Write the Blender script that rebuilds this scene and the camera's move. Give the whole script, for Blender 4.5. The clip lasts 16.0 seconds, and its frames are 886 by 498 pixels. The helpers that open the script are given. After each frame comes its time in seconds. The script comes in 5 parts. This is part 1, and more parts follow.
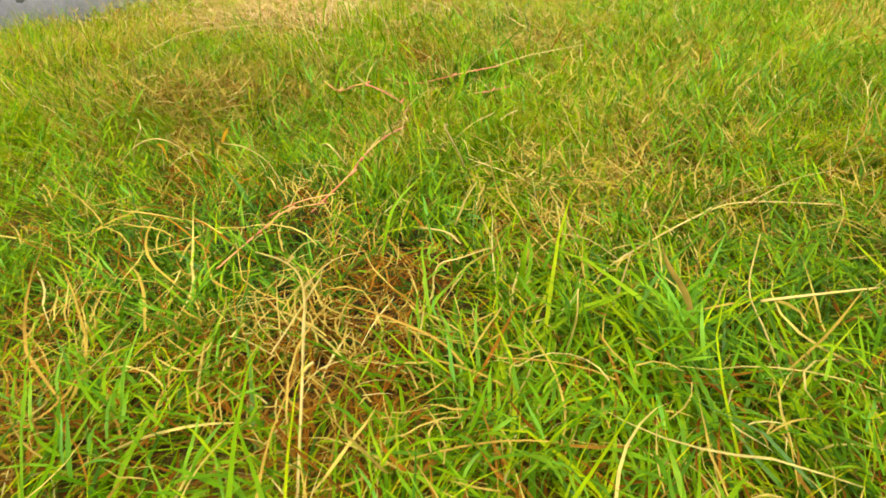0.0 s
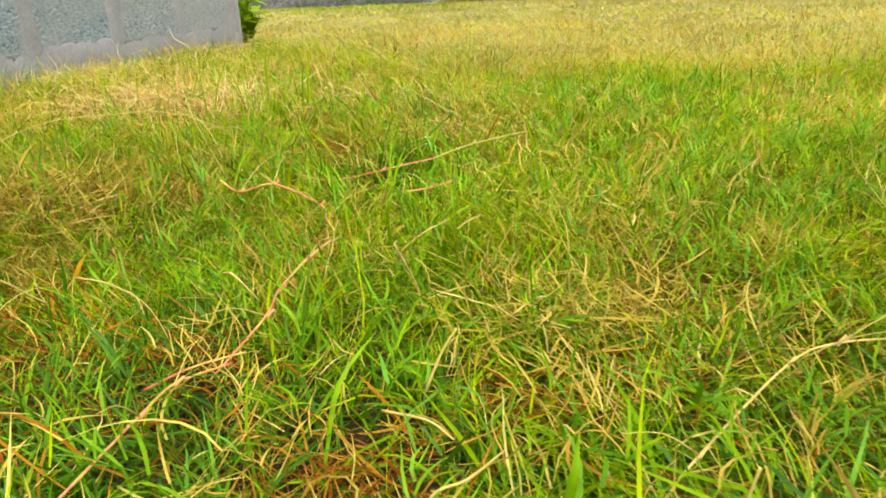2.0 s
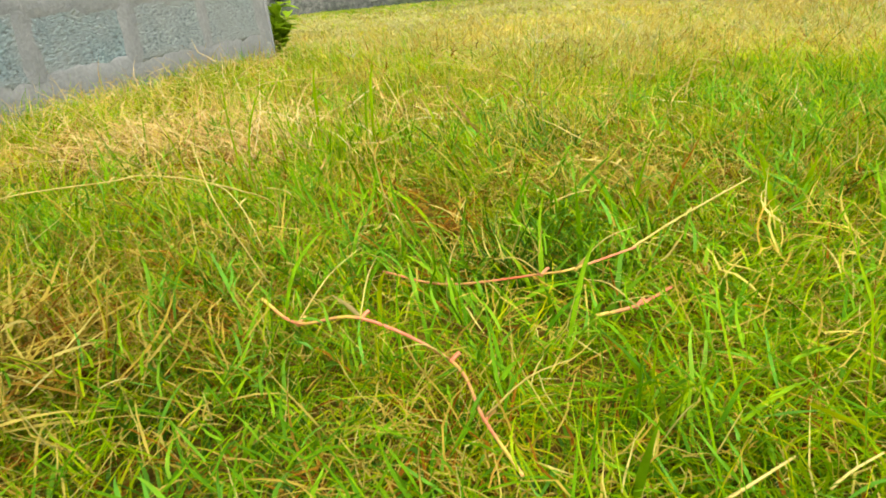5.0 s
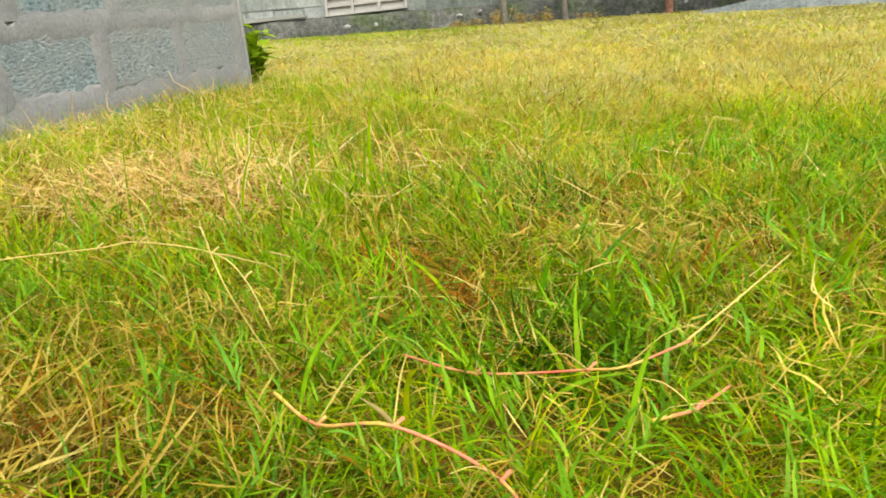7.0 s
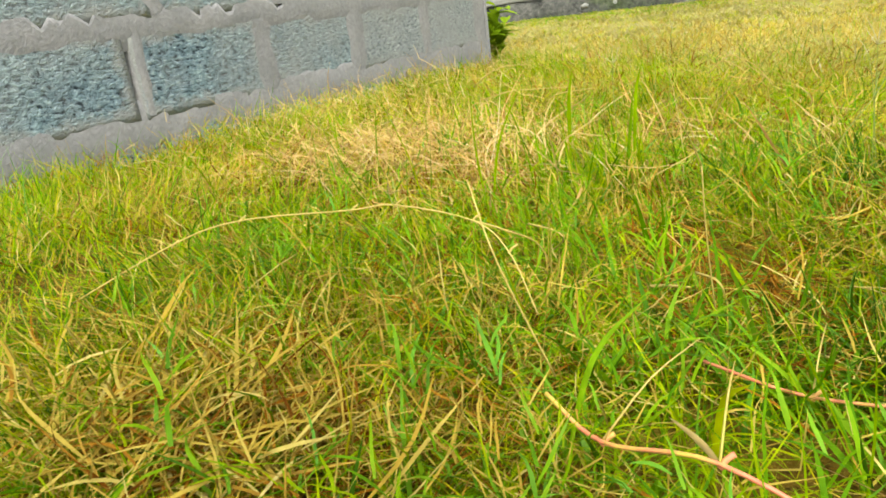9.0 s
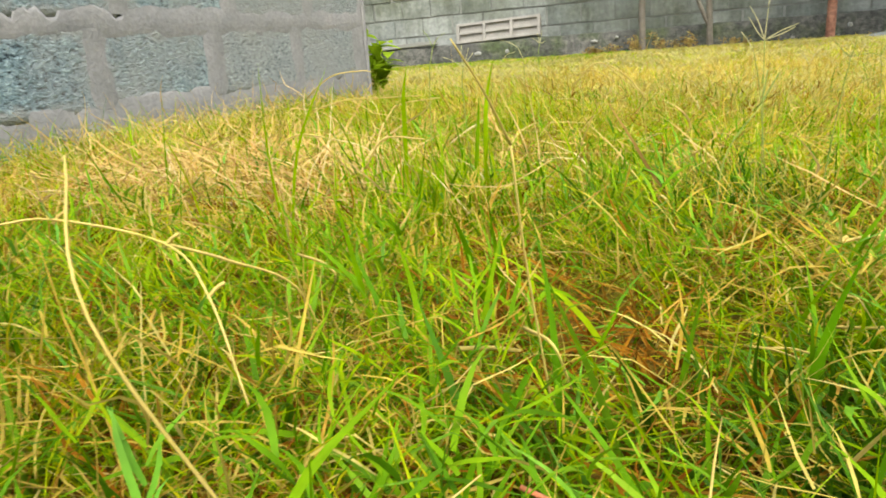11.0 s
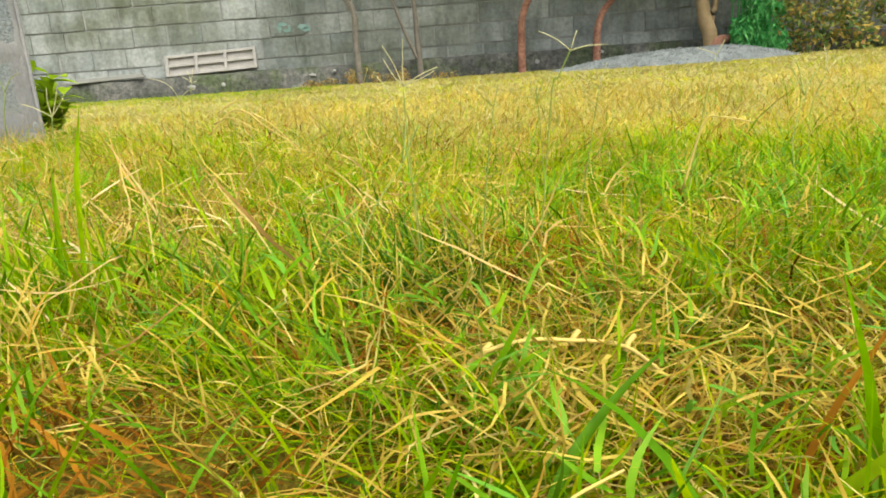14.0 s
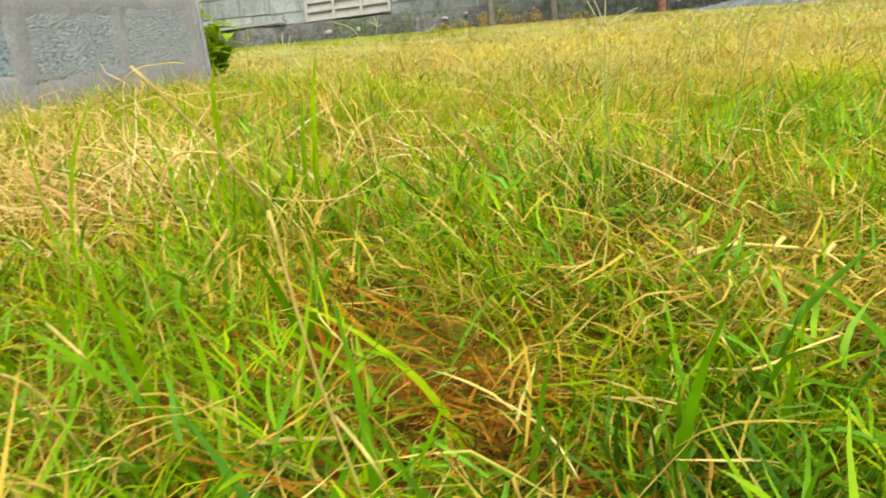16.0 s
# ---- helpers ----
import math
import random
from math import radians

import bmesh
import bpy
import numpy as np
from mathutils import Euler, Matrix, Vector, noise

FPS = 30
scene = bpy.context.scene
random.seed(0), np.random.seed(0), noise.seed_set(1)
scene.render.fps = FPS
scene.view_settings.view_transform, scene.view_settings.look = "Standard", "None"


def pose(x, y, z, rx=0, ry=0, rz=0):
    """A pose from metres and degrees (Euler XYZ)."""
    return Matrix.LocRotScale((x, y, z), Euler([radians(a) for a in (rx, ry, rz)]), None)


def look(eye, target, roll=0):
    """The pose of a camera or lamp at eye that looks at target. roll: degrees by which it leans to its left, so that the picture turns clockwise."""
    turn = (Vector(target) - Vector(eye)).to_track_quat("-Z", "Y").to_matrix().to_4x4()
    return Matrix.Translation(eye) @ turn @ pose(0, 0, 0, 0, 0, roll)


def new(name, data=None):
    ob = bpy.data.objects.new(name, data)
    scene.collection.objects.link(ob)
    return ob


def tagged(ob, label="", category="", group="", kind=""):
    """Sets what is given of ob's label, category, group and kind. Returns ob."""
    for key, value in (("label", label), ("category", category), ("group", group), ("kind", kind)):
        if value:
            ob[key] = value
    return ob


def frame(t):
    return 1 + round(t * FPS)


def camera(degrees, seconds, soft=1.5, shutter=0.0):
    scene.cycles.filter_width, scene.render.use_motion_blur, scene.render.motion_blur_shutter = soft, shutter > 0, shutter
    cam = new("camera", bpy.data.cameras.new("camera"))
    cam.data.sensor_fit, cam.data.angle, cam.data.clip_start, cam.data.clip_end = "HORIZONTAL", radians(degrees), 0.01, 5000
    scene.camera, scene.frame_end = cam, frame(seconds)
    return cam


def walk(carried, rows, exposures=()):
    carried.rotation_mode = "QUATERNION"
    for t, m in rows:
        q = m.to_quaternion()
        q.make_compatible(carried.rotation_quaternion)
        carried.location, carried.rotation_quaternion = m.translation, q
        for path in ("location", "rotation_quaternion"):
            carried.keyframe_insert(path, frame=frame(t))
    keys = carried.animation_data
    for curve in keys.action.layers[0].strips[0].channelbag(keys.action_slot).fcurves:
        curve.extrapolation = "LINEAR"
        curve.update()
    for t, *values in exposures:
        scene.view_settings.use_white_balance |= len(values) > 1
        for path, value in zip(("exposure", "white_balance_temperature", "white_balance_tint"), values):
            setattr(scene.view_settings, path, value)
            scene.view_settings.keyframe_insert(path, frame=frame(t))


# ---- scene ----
cam = camera(64.0, 16.0, soft=1.7, shutter=0.2)
PATH = [
    (0, (0.2, 1.239, 0.314), (-0.489, 2.884, -0.59), -3.8),
    (0.5, (0.197, 1.301, 0.31), (-0.46, 2.942, -0.625), -3.7),
    (1, (0.185, 1.354, 0.306), (-0.411, 3.044, -0.581), -3.6),
    (1.5, (0.138, 1.378, 0.295), (-0.331, 3.155, -0.494), -2.4),
    (2, (0.091, 1.407, 0.285), (-0.338, 3.225, -0.43), -2.7),
    (2.5, (0.04, 1.447, 0.277), (-0.421, 3.266, -0.414), -3.5),
    (3, (-0.009, 1.491, 0.275), (-0.53, 3.283, -0.443), -4.7),
    (3.5, (-0.053, 1.541, 0.27), (-0.653, 3.296, -0.48), -5.9),
    (4, (-0.08, 1.615, 0.269), (-0.747, 3.342, -0.487), -7.3),
    (4.5, (-0.092, 1.689, 0.268), (-0.733, 3.434, -0.47), -7.6),
    (4.7, (-0.094, 1.717, 0.266), (-0.686, 3.483, -0.462), -7.3),
    (6.8, (-0.142, 1.788, 0.291), (-0.555, 3.633, -0.36), -4.3),
    (7, (-0.15, 1.788, 0.292), (-0.586, 3.626, -0.365), -4.5),
    (7.5, (-0.186, 1.785, 0.305), (-0.721, 3.571, -0.419), -4.7),
    (8, (-0.206, 1.801, 0.28), (-1.06, 3.47, -0.414), -6.2),
    (8.2, (-0.215, 1.808, 0.281), (-1.173, 3.415, -0.423), -7.3),
    (10.3, (-0.218, 1.97, 0.206), (-1.239, 3.622, -0.271), -6.1),
    (10.5, (-0.22, 1.99, 0.203), (-1.165, 3.685, -0.28), -5.8),
    (11, (-0.226, 2.029, 0.195), (-0.987, 3.796, -0.35), -4.6),
    (11.5, (-0.223, 2.057, 0.195), (-0.842, 3.863, -0.4), -3.7),
    (12, (-0.211, 2.079, 0.195), (-0.744, 3.915, -0.393), -4.2),
    (12.5, (-0.205, 2.103, 0.191), (-0.618, 3.978, -0.369), -4.1),
    (13, (-0.2, 2.13, 0.193), (-0.467, 4.031, -0.368), -3.9),
    (13.5, (-0.192, 2.153, 0.197), (-0.324, 4.067, -0.366), -3.8),
    (14, (-0.179, 2.172, 0.196), (-0.242, 4.104, -0.319), -4.1),
    (14.5, (-0.176, 2.173, 0.197), (-0.178, 4.117, -0.275), -4.0),
    (15, (-0.19, 2.159, 0.196), (-0.239, 4.094, -0.308), -3.8),
    (15.5, (-0.207, 2.139, 0.196), (-0.427, 4.043, -0.374), -4.7),
    (16, (-0.224, 2.102, 0.201), (-0.63, 3.955, -0.432), -5.3),
]
# the film camera's own white balance drifts towards green after 3 seconds
STOPS = 1.48
walk(cam, [(t, look(eye, target, roll)) for t, eye, target, roll in PATH],
     [(0, STOPS, 6500, 8), (2, STOPS, 6500, 3), (3.2, STOPS, 6500, -1), (4.5, STOPS, 6500, -4), (7, STOPS, 6500, 1), (8.2, STOPS, 6500, 0), (10.3, STOPS, 6500, 2), (12, STOPS, 6500, 3), (16, STOPS, 6500, 1)])

# ---- world and light ----
world = bpy.data.worlds.new("overcast_sky")
scene.world = world
world.use_nodes = True
wn, wl = world.node_tree.nodes, world.node_tree.links
sky = wn.new("ShaderNodeTexSky")
sky.sky_type = "NISHITA"
sky.sun_disc = False
SUN_EL, SUN_AZ = 58.0, 150.0
sky.sun_elevation, sky.sun_rotation = radians(SUN_EL), radians(SUN_AZ)
sky.air_density, sky.dust_density, sky.ozone_density = 1.0, 4.0, 1.0
soften = wn.new("ShaderNodeHueSaturation")
soften.inputs["Saturation"].default_value = 0.35
wl.new(sky.outputs[0], soften.inputs["Color"])
wl.new(soften.outputs[0], wn["Background"].inputs[0])
wn["Background"].inputs[1].default_value = 0.15
sun = new("sun", bpy.data.lights.new("sun", "SUN"))
sun.data.energy, sun.data.angle, sun.data.color = 1.5, radians(22), (1.0, 0.95, 0.86)
_az, _el = radians(SUN_AZ), radians(SUN_EL)
sun.matrix_world = look((math.sin(_az) * math.cos(_el) * 20, math.cos(_az) * math.cos(_el) * 20, math.sin(_el) * 20), (0, 0, 0))


# ---- materials ----
class Mat:
    """A small builder for node materials."""

    def __init__(self, name):
        self.m = bpy.data.materials.new(name)
        self.m.use_nodes = True
        self.t = self.m.node_tree
        self.b = self.t.nodes["Principled BSDF"]
        self.coord = None

    def node(self, kind, **kw):
        n = self.t.nodes.new(kind)
        for k, v in kw.items():
            n.inputs[k.replace("_", " ")].default_value = v
        return n

    def link(self, a, b):
        self.t.links.new(a, b)

    def where(self):
        if self.coord is None:
            g = self.t.nodes.new("ShaderNodeNewGeometry")
            self.coord = g.outputs["Position"]
        return self.coord

    def noise(self, scale, detail=4.0, rough=0.6, stretch=None):
        n = self.node("ShaderNodeTexNoise", Scale=scale, Detail=detail, Roughness=rough)
        src = self.where()
        if stretch:
            mp = self.t.nodes.new("ShaderNodeMapping")
            mp.inputs["Scale"].default_value = stretch
            self.link(src, mp.inputs["Vector"])
            src = mp.outputs[0]
        self.link(src, n.inputs["Vector"])
        return n.outputs["Fac"]

    def cells(self, scale, feature="F1"):
        n = self.node("ShaderNodeTexVoronoi", Scale=scale)
        n.feature = feature
        self.link(self.where(), n.inputs["Vector"])
        return n

    def ramp(self, fac, stops):
        r = self.t.nodes.new("ShaderNodeValToRGB")
        e = r.color_ramp.elements
        while len(e) < len(stops):
            e.new(0.5)
        for el, (p, c) in zip(e, stops):
            el.position, el.color = p, (*c, 1)
        self.link(fac, r.inputs[0])
        return r.outputs[0]

    def mix(self, fac, a, b, blend="MIX"):
        n = self.t.nodes.new("ShaderNodeMix")
        n.data_type, n.blend_type = "RGBA", blend
        for src, i in ((fac, 0), (a, 6), (b, 7)):
            if isinstance(src, (int, float)):
                n.inputs[i].default_value = src
            elif isinstance(src, tuple):
                n.inputs[i].default_value = (*src, 1)
            else:
                self.link(src, n.inputs[i])
        return n.outputs[2]

    def bump(self, height, strength, distance):
        n = self.node("ShaderNodeBump", Strength=strength, Distance=distance)
        self.link(height, n.inputs["Height"])
        if self.b.inputs["Normal"].links:
            self.link(self.b.inputs["Normal"].links[0].from_socket, n.inputs["Normal"])
        self.link(n.outputs[0], self.b.inputs["Normal"])

    def colour(self, c):
        self.link(c, self.b.inputs["Base Color"])

    def rough(self, r, spec=0.5):
        self.b.inputs["Roughness"].default_value = r
        self.b.inputs["Specular IOR Level"].default_value = spec

    def island(self):
        return self.t.nodes.new("ShaderNodeNewGeometry").outputs["Random Per Island"]

    def each(self):
        return self.t.nodes.new("ShaderNodeObjectInfo").outputs["Random"]

    def thin(self, col, share=0.45):
        """Light that passes through a thin leaf."""
        tr = self.node("ShaderNodeBsdfTranslucent")
        self.link(col, tr.inputs["Color"])
        mx = self.node("ShaderNodeMixShader", Fac=share)
        self.link(self.b.outputs[0], mx.inputs[1])
        self.link(tr.outputs[0], mx.inputs[2])
        self.link(mx.outputs[0], self.t.nodes["Material Output"].inputs["Surface"])


def leaf_material(name, stops, patch_scale=2.2, patch=(0.75, 1.2), share=0.4, rough=0.5, gloss=0.05):
    a = Mat(name)
    c = a.ramp(a.island(), stops)
    p = a.ramp(a.noise(patch_scale, 3), [(0.3, (patch[0],) * 3), (0.7, (patch[1],) * 3)])
    c = a.mix(1.0, c, p, "MULTIPLY")
    f = a.ramp(a.noise(90, 2), [(0.3, (0.8, 0.8, 0.8)), (0.7, (1.12, 1.12, 1.1))])
    c = a.mix(1.0, c, f, "MULTIPLY")
    a.colour(c)
    a.rough(rough + 0.15, gloss)
    a.thin(c, share)
    return a.m


M_GREEN = leaf_material("green_blades", [(0, (0.0706, 0.178, 0.000504)), (0.22, (0.123, 0.257, 0.000756)), (0.5, (0.201, 0.333, 0.00101)), (0.75, (0.294, 0.401, 0.00101)), (0.9, (0.388, 0.457, 0.00202)), (1, (0.13, 0.312, 0.00756))], share=0.5, rough=0.35, gloss=0.07)
M_BROAD = leaf_material("broad_blades", [(0, (0.0647, 0.165, 0.00216)), (0.4, (0.118, 0.243, 0.00288)), (0.7, (0.194, 0.319, 0.00288)), (1, (0.118, 0.291, 0.0252))], share=0.36, rough=0.3, gloss=0.09)
M_LIME = leaf_material("yellowing_blades", [(0, (0.244, 0.354, 0.00112)), (0.4, (0.342, 0.416, 0.00168)), (0.75, (0.442, 0.426, 0.00336)), (1, (0.509, 0.416, 0.0112))], share=0.5, rough=0.4, gloss=0.05)
M_STRAW = leaf_material("dry_blades", [(0, (0.387, 0.255, 0.0317)), (0.25, (0.435, 0.314, 0.0492)), (0.5, (0.493, 0.373, 0.0775)), (0.66, (0.406, 0.233, 0.0317)), (0.8, (0.473, 0.36, 0.0597)), (1, (0.58, 0.464, 0.154))], share=0.35, rough=0.5, gloss=0.05)
M_PALE = leaf_material("bleached_straw", [(0, (0.42, 0.26, 0.072)), (0.3, (0.48, 0.335, 0.115)), (0.6, (0.53, 0.382, 0.154)), (0.8, (0.42, 0.233, 0.0672)), (1, (0.62, 0.493, 0.269))], share=0.3, rough=0.5, gloss=0.05)
M_LITTER = leaf_material("dead_blades", [(0, (0.0949, 0.0328, 0.00187)), (0.35, (0.19, 0.0689, 0.00435)), (0.7, (0.285, 0.122, 0.00928)), (1, (0.25, 0.144, 0.0187))], share=0.25, rough=0.75)
M_FIELD = leaf_material("field_blades", [(0, (0.315, 0.324, 0.062)), (0.3, (0.373, 0.348, 0.0991)), (0.6, (0.406, 0.348, 0.124)), (0.85, (0.431, 0.356, 0.161)), (1, (0.465, 0.397, 0.236))], patch_scale=0.8, patch=(0.95, 1.06), share=0.4)
M_YELLOW = leaf_material("yellow_leaf", [(0.0, (0.58, 0.36, 0.015)), (1.0, (0.62, 0.28, 0.012))], share=0.4)
# a real dark green, taken darker to stand in for shade low down
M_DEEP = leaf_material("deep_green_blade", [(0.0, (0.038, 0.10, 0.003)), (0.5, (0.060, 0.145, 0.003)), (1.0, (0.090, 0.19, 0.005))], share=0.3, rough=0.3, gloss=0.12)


def solid(name, stops, scale, bumps=(), rough=0.85, spec=0.3, fine=None):
    a = Mat(name)
    c = a.ramp(a.noise(scale, 5), stops)
    if fine:
        f = a.ramp(a.noise(fine[0], 3), [(0.3, (fine[1],) * 3), (0.7, (fine[2],) * 3)])
        c = a.mix(1.0, c, f, "MULTIPLY")
    a.colour(c)
    for sc, st, di in bumps:
        a.bump(a.noise(sc, 4), st, di)
    a.rough(rough, spec)
    return a.m


def soil_material():
    """Rusty thatch under the deep grass, matted turf round it, bleached turf under the dry field."""
    a = Mat("thatch_soil")
    deep = a.ramp(a.noise(7, 5), [(0.3, (0.07, 0.045, 0.005)), (0.5, (0.14, 0.085, 0.009)), (0.7, (0.17, 0.14, 0.014))])
    turf = a.ramp(a.noise(9, 6, 0.7), [(0.25, (0.11, 0.12, 0.008)), (0.42, (0.16, 0.18, 0.010)), (0.55, (0.20, 0.21, 0.014)), (0.68, (0.25, 0.21, 0.025)), (0.8, (0.18, 0.12, 0.012))])
    pale = a.ramp(a.noise(9, 6, 0.7), [(0.25, (0.19, 0.175, 0.028)), (0.45, (0.26, 0.24, 0.04)), (0.62, (0.33, 0.285, 0.065)), (0.78, (0.24, 0.175, 0.032))])
    xyz = a.t.nodes.new("ShaderNodeSeparateXYZ")
    a.link(a.where(), xyz.inputs[0])

    def between(value, lo, hi):
        m = a.node("ShaderNodeMapRange")
        m.interpolation_type = "SMOOTHSTEP"
        m.inputs["From Min"].default_value, m.inputs["From Max"].default_value = lo, hi
        a.link(value, m.inputs["Value"])
        return m.outputs[0]

    gap = a.t.nodes.new("ShaderNodeVectorMath")
    gap.operation = "DISTANCE"
    a.link(a.where(), gap.inputs[0])
    gap.inputs[1].default_value = (-0.2, 2.2, 0.0)
    c = a.mix(between(gap.outputs["Value"], 0.9, 1.5), deep, turf)
    c = a.mix(between(xyz.outputs[1], 2.9, 4.6), c, pale)
    # a dark patch in the soil colour, standing in for shade between the blades
    shade_spot = a.t.nodes.new("ShaderNodeVectorMath")
    shade_spot.operation = "DISTANCE"
    a.link(a.where(), shade_spot.inputs[0])
    shade_spot.inputs[1].default_value = (-0.15, 1.68, 0.0)
    c = a.mix(between(shade_spot.outputs["Value"], 0.32, 0.12), c, a.ramp(a.noise(20, 4), [(0.35, (0.022, 0.016, 0.006)), (0.65, (0.055, 0.035, 0.012))]))
    f = a.ramp(a.noise(150, 3), [(0.3, (0.6, 0.6, 0.6)), (0.7, (1.25, 1.25, 1.2))])
    a.colour(a.mix(1.0, c, f, "MULTIPLY"))
    a.bump(a.noise(60, 4), 0.8, 0.02)
    a.bump(a.noise(14, 4), 0.6, 0.04)
    a.rough(0.95, 0.1)
    return a.m


M_SOIL = soil_material()
M_MORTAR = solid("smeared_mortar", [(0.3, (0.178, 0.171, 0.173)), (0.55, (0.22, 0.208, 0.209)), (0.75, (0.264, 0.244, 0.241))], 8, [(30, 0.3, 0.006), (120, 0.4, 0.004)], 0.9, 0.2, (90, 0.84, 1.1))


def block_material(name, dark, mid, light, pit, smear=(0.42, 0.66)):
    a = Mat(name)
    base = a.ramp(a.noise(60, 5, 0.75), [(0.32, dark), (0.5, mid), (0.7, light)])
    tone = a.ramp(a.each(), [(0.0, (0.82, 0.84, 0.88)), (1.0, (1.12, 1.1, 1.06))])
    c = a.mix(1.0, base, tone, "MULTIPLY")
    wash = a.ramp(a.noise(9, 3), [(0.4, (0.9, 0.92, 0.95)), (0.7, (1.25, 1.22, 1.18))])
    c = a.mix(1.0, c, wash, "MULTIPLY")
    v = a.cells(pit)
    holes = a.ramp(v.outputs["Distance"], [(0.05, (0.0, 0.0, 0.0)), (0.45, (1.0, 1.0, 1.0))])
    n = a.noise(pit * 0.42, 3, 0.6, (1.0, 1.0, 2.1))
    # pit shade put into the colour: dark where this bump dips, pale flecks above
    pit_shade = a.ramp(n, [(0.36, (0.10, 0.12, 0.14)), (0.45, (0.82, 0.84, 0.86)), (0.58, (1.05, 1.05, 1.05)), (0.68, (1.6, 1.58, 1.52))])
    c = a.mix(1.0, c, pit_shade, "MULTIPLY")
    slurry = a.ramp(a.noise(2.6, 4, 0.6), [(smear[0], (0.0, 0.0, 0.0)), (smear[1], (0.8, 0.8, 0.8))])
    c = a.mix(slurry, c, (0.212, 0.210, 0.204))
    # mortar dragged over the rim of each block
    xyz = a.t.nodes.new("ShaderNodeSeparateXYZ")
    a.link(a.t.nodes.new("ShaderNodeTexCoord").outputs["Generated"], xyz.inputs[0])

    def sums(kind, p, q):
        m = a.t.nodes.new("ShaderNodeMath")
        m.operation = kind
        for k, v in enumerate((p, q)):
            if isinstance(v, float):
                m.inputs[k].default_value = v
            else:
                a.link(v, m.inputs[k])
        return m.outputs[0]

    reach = [sums("MULTIPLY", sums("SUBTRACT", 0.5, sums("ABSOLUTE", sums("SUBTRACT", xyz.outputs[k], 0.5), 0.0)), size) for k, size in ((1, 0.38), (2, 0.187))]
    rim = sums("ADD", sums("MINIMUM", *reach), sums("MULTIPLY", sums("SUBTRACT", a.noise(16, 5, 0.7), 0.5), 0.11))
    c = a.mix(a.ramp(rim, [(0.006, (1.0, 1.0, 1.0)), (0.034, (0.0, 0.0, 0.0))]), c, (0.212, 0.210, 0.204))
    a.colour(c)
    a.bump(holes, 0.4, 0.005)
    a.bump(n, 0.45, 0.010)
    a.rough(0.92, 0.2)
    return a.m


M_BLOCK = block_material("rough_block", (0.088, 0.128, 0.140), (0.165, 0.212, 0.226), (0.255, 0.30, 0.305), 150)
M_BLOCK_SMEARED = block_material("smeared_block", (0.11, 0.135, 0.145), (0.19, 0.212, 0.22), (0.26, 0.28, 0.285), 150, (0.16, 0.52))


def stained_block(name):
    a = Mat(name)
    c = a.ramp(a.noise(2.2, 6, 0.65), [(0.3, (0.165, 0.172, 0.166)), (0.5, (0.235, 0.242, 0.234)), (0.72, (0.315, 0.318, 0.306))])
    tone = a.ramp(a.each(), [(0.0, (0.74, 0.76, 0.76)), (0.5, (0.95, 0.95, 0.94)), (1.0, (1.16, 1.15, 1.12))])
    c = a.mix(1.0, c, tone, "MULTIPLY")
    g = a.ramp(a.noise(0.9, 5, 0.65), [(0.46, (0, 0, 0)), (0.66, (0.9, 0.9, 0.9))])
    c = a.mix(g, c, (0.105, 0.112, 0.078))
    drip = a.ramp(a.noise(3.0, 5, 0.6, (2.2, 1.0, 0.45)), [(0.40, (0.72, 0.73, 0.70)), (0.58, (1.0, 1.0, 1.0))])
    c = a.mix(1.0, c, drip, "MULTIPLY")
    f = a.ramp(a.noise(25, 4), [(0.3, (0.74, 0.74, 0.74)), (0.7, (1.14, 1.14, 1.12))])
    c = a.mix(1.0, c, f, "MULTIPLY")
    a.colour(c)
    a.bump(a.noise(60, 4), 0.5, 0.01)
    a.rough(0.92, 0.2)
    return a.m


M_FARBLOCK = stained_block("weathered_block")
M_FARJOINT = solid("dark_joint", [(0.35, (0.139, 0.139, 0.128)), (0.65, (0.245, 0.239, 0.222))], 3, [(40, 0.5, 0.01)], 0.95, 0.1)


def mossy(name, dry, wet, moss):
    a = Mat(name)
    c = a.ramp(a.noise(1.6, 5), [(0.3, wet), (0.65, dry)])
    g = a.ramp(a.noise(2.7, 4), [(0.45, (0, 0, 0)), (0.65, (1, 1, 1))])
    c = a.mix(g, c, moss)
    f = a.ramp(a.noise(18, 5, 0.7), [(0.32, (0.45, 0.45, 0.45)), (0.5, (1.0, 1.0, 1.0)), (0.68, (1.7, 1.65, 1.55))])
    c = a.mix(1.0, c, f, "MULTIPLY")
    a.colour(c)
    a.bump(a.noise(30, 4), 0.8, 0.03)
    a.rough(0.9, 0.2)
    return a.m


M_PLINTH = mossy("damp_footing", (0.11, 0.105, 0.095), (0.045, 0.045, 0.04), (0.05, 0.062, 0.028))
M_STONE = solid("pale_stone", [(0.3, (0.18, 0.175, 0.16)), (0.7, (0.32, 0.31, 0.29))], 9, [(50, 0.5, 0.01)], 0.9, 0.2)
M_PANEL = solid("pale_timber", [(0.3, (0.201, 0.184, 0.167)), (0.7, (0.259, 0.237, 0.217))], 8, [(90, 0.2, 0.003)], 0.8, 0.25, (60, 0.88, 1.08))
M_PLANK = solid("grey_plank", [(0.3, (0.16, 0.155, 0.135)), (0.7, (0.22, 0.21, 0.185))], 7, [(90, 0.2, 0.003)], 0.8, 0.25, (60, 0.85, 1.08))
M_GRAVEL = solid("grey_gravel", [(0.3, (0.112, 0.12, 0.116)), (0.7, (0.2, 0.212, 0.204))], 6, [(70, 0.9, 0.02)], 0.9, 0.2, (110, 0.6, 1.2))
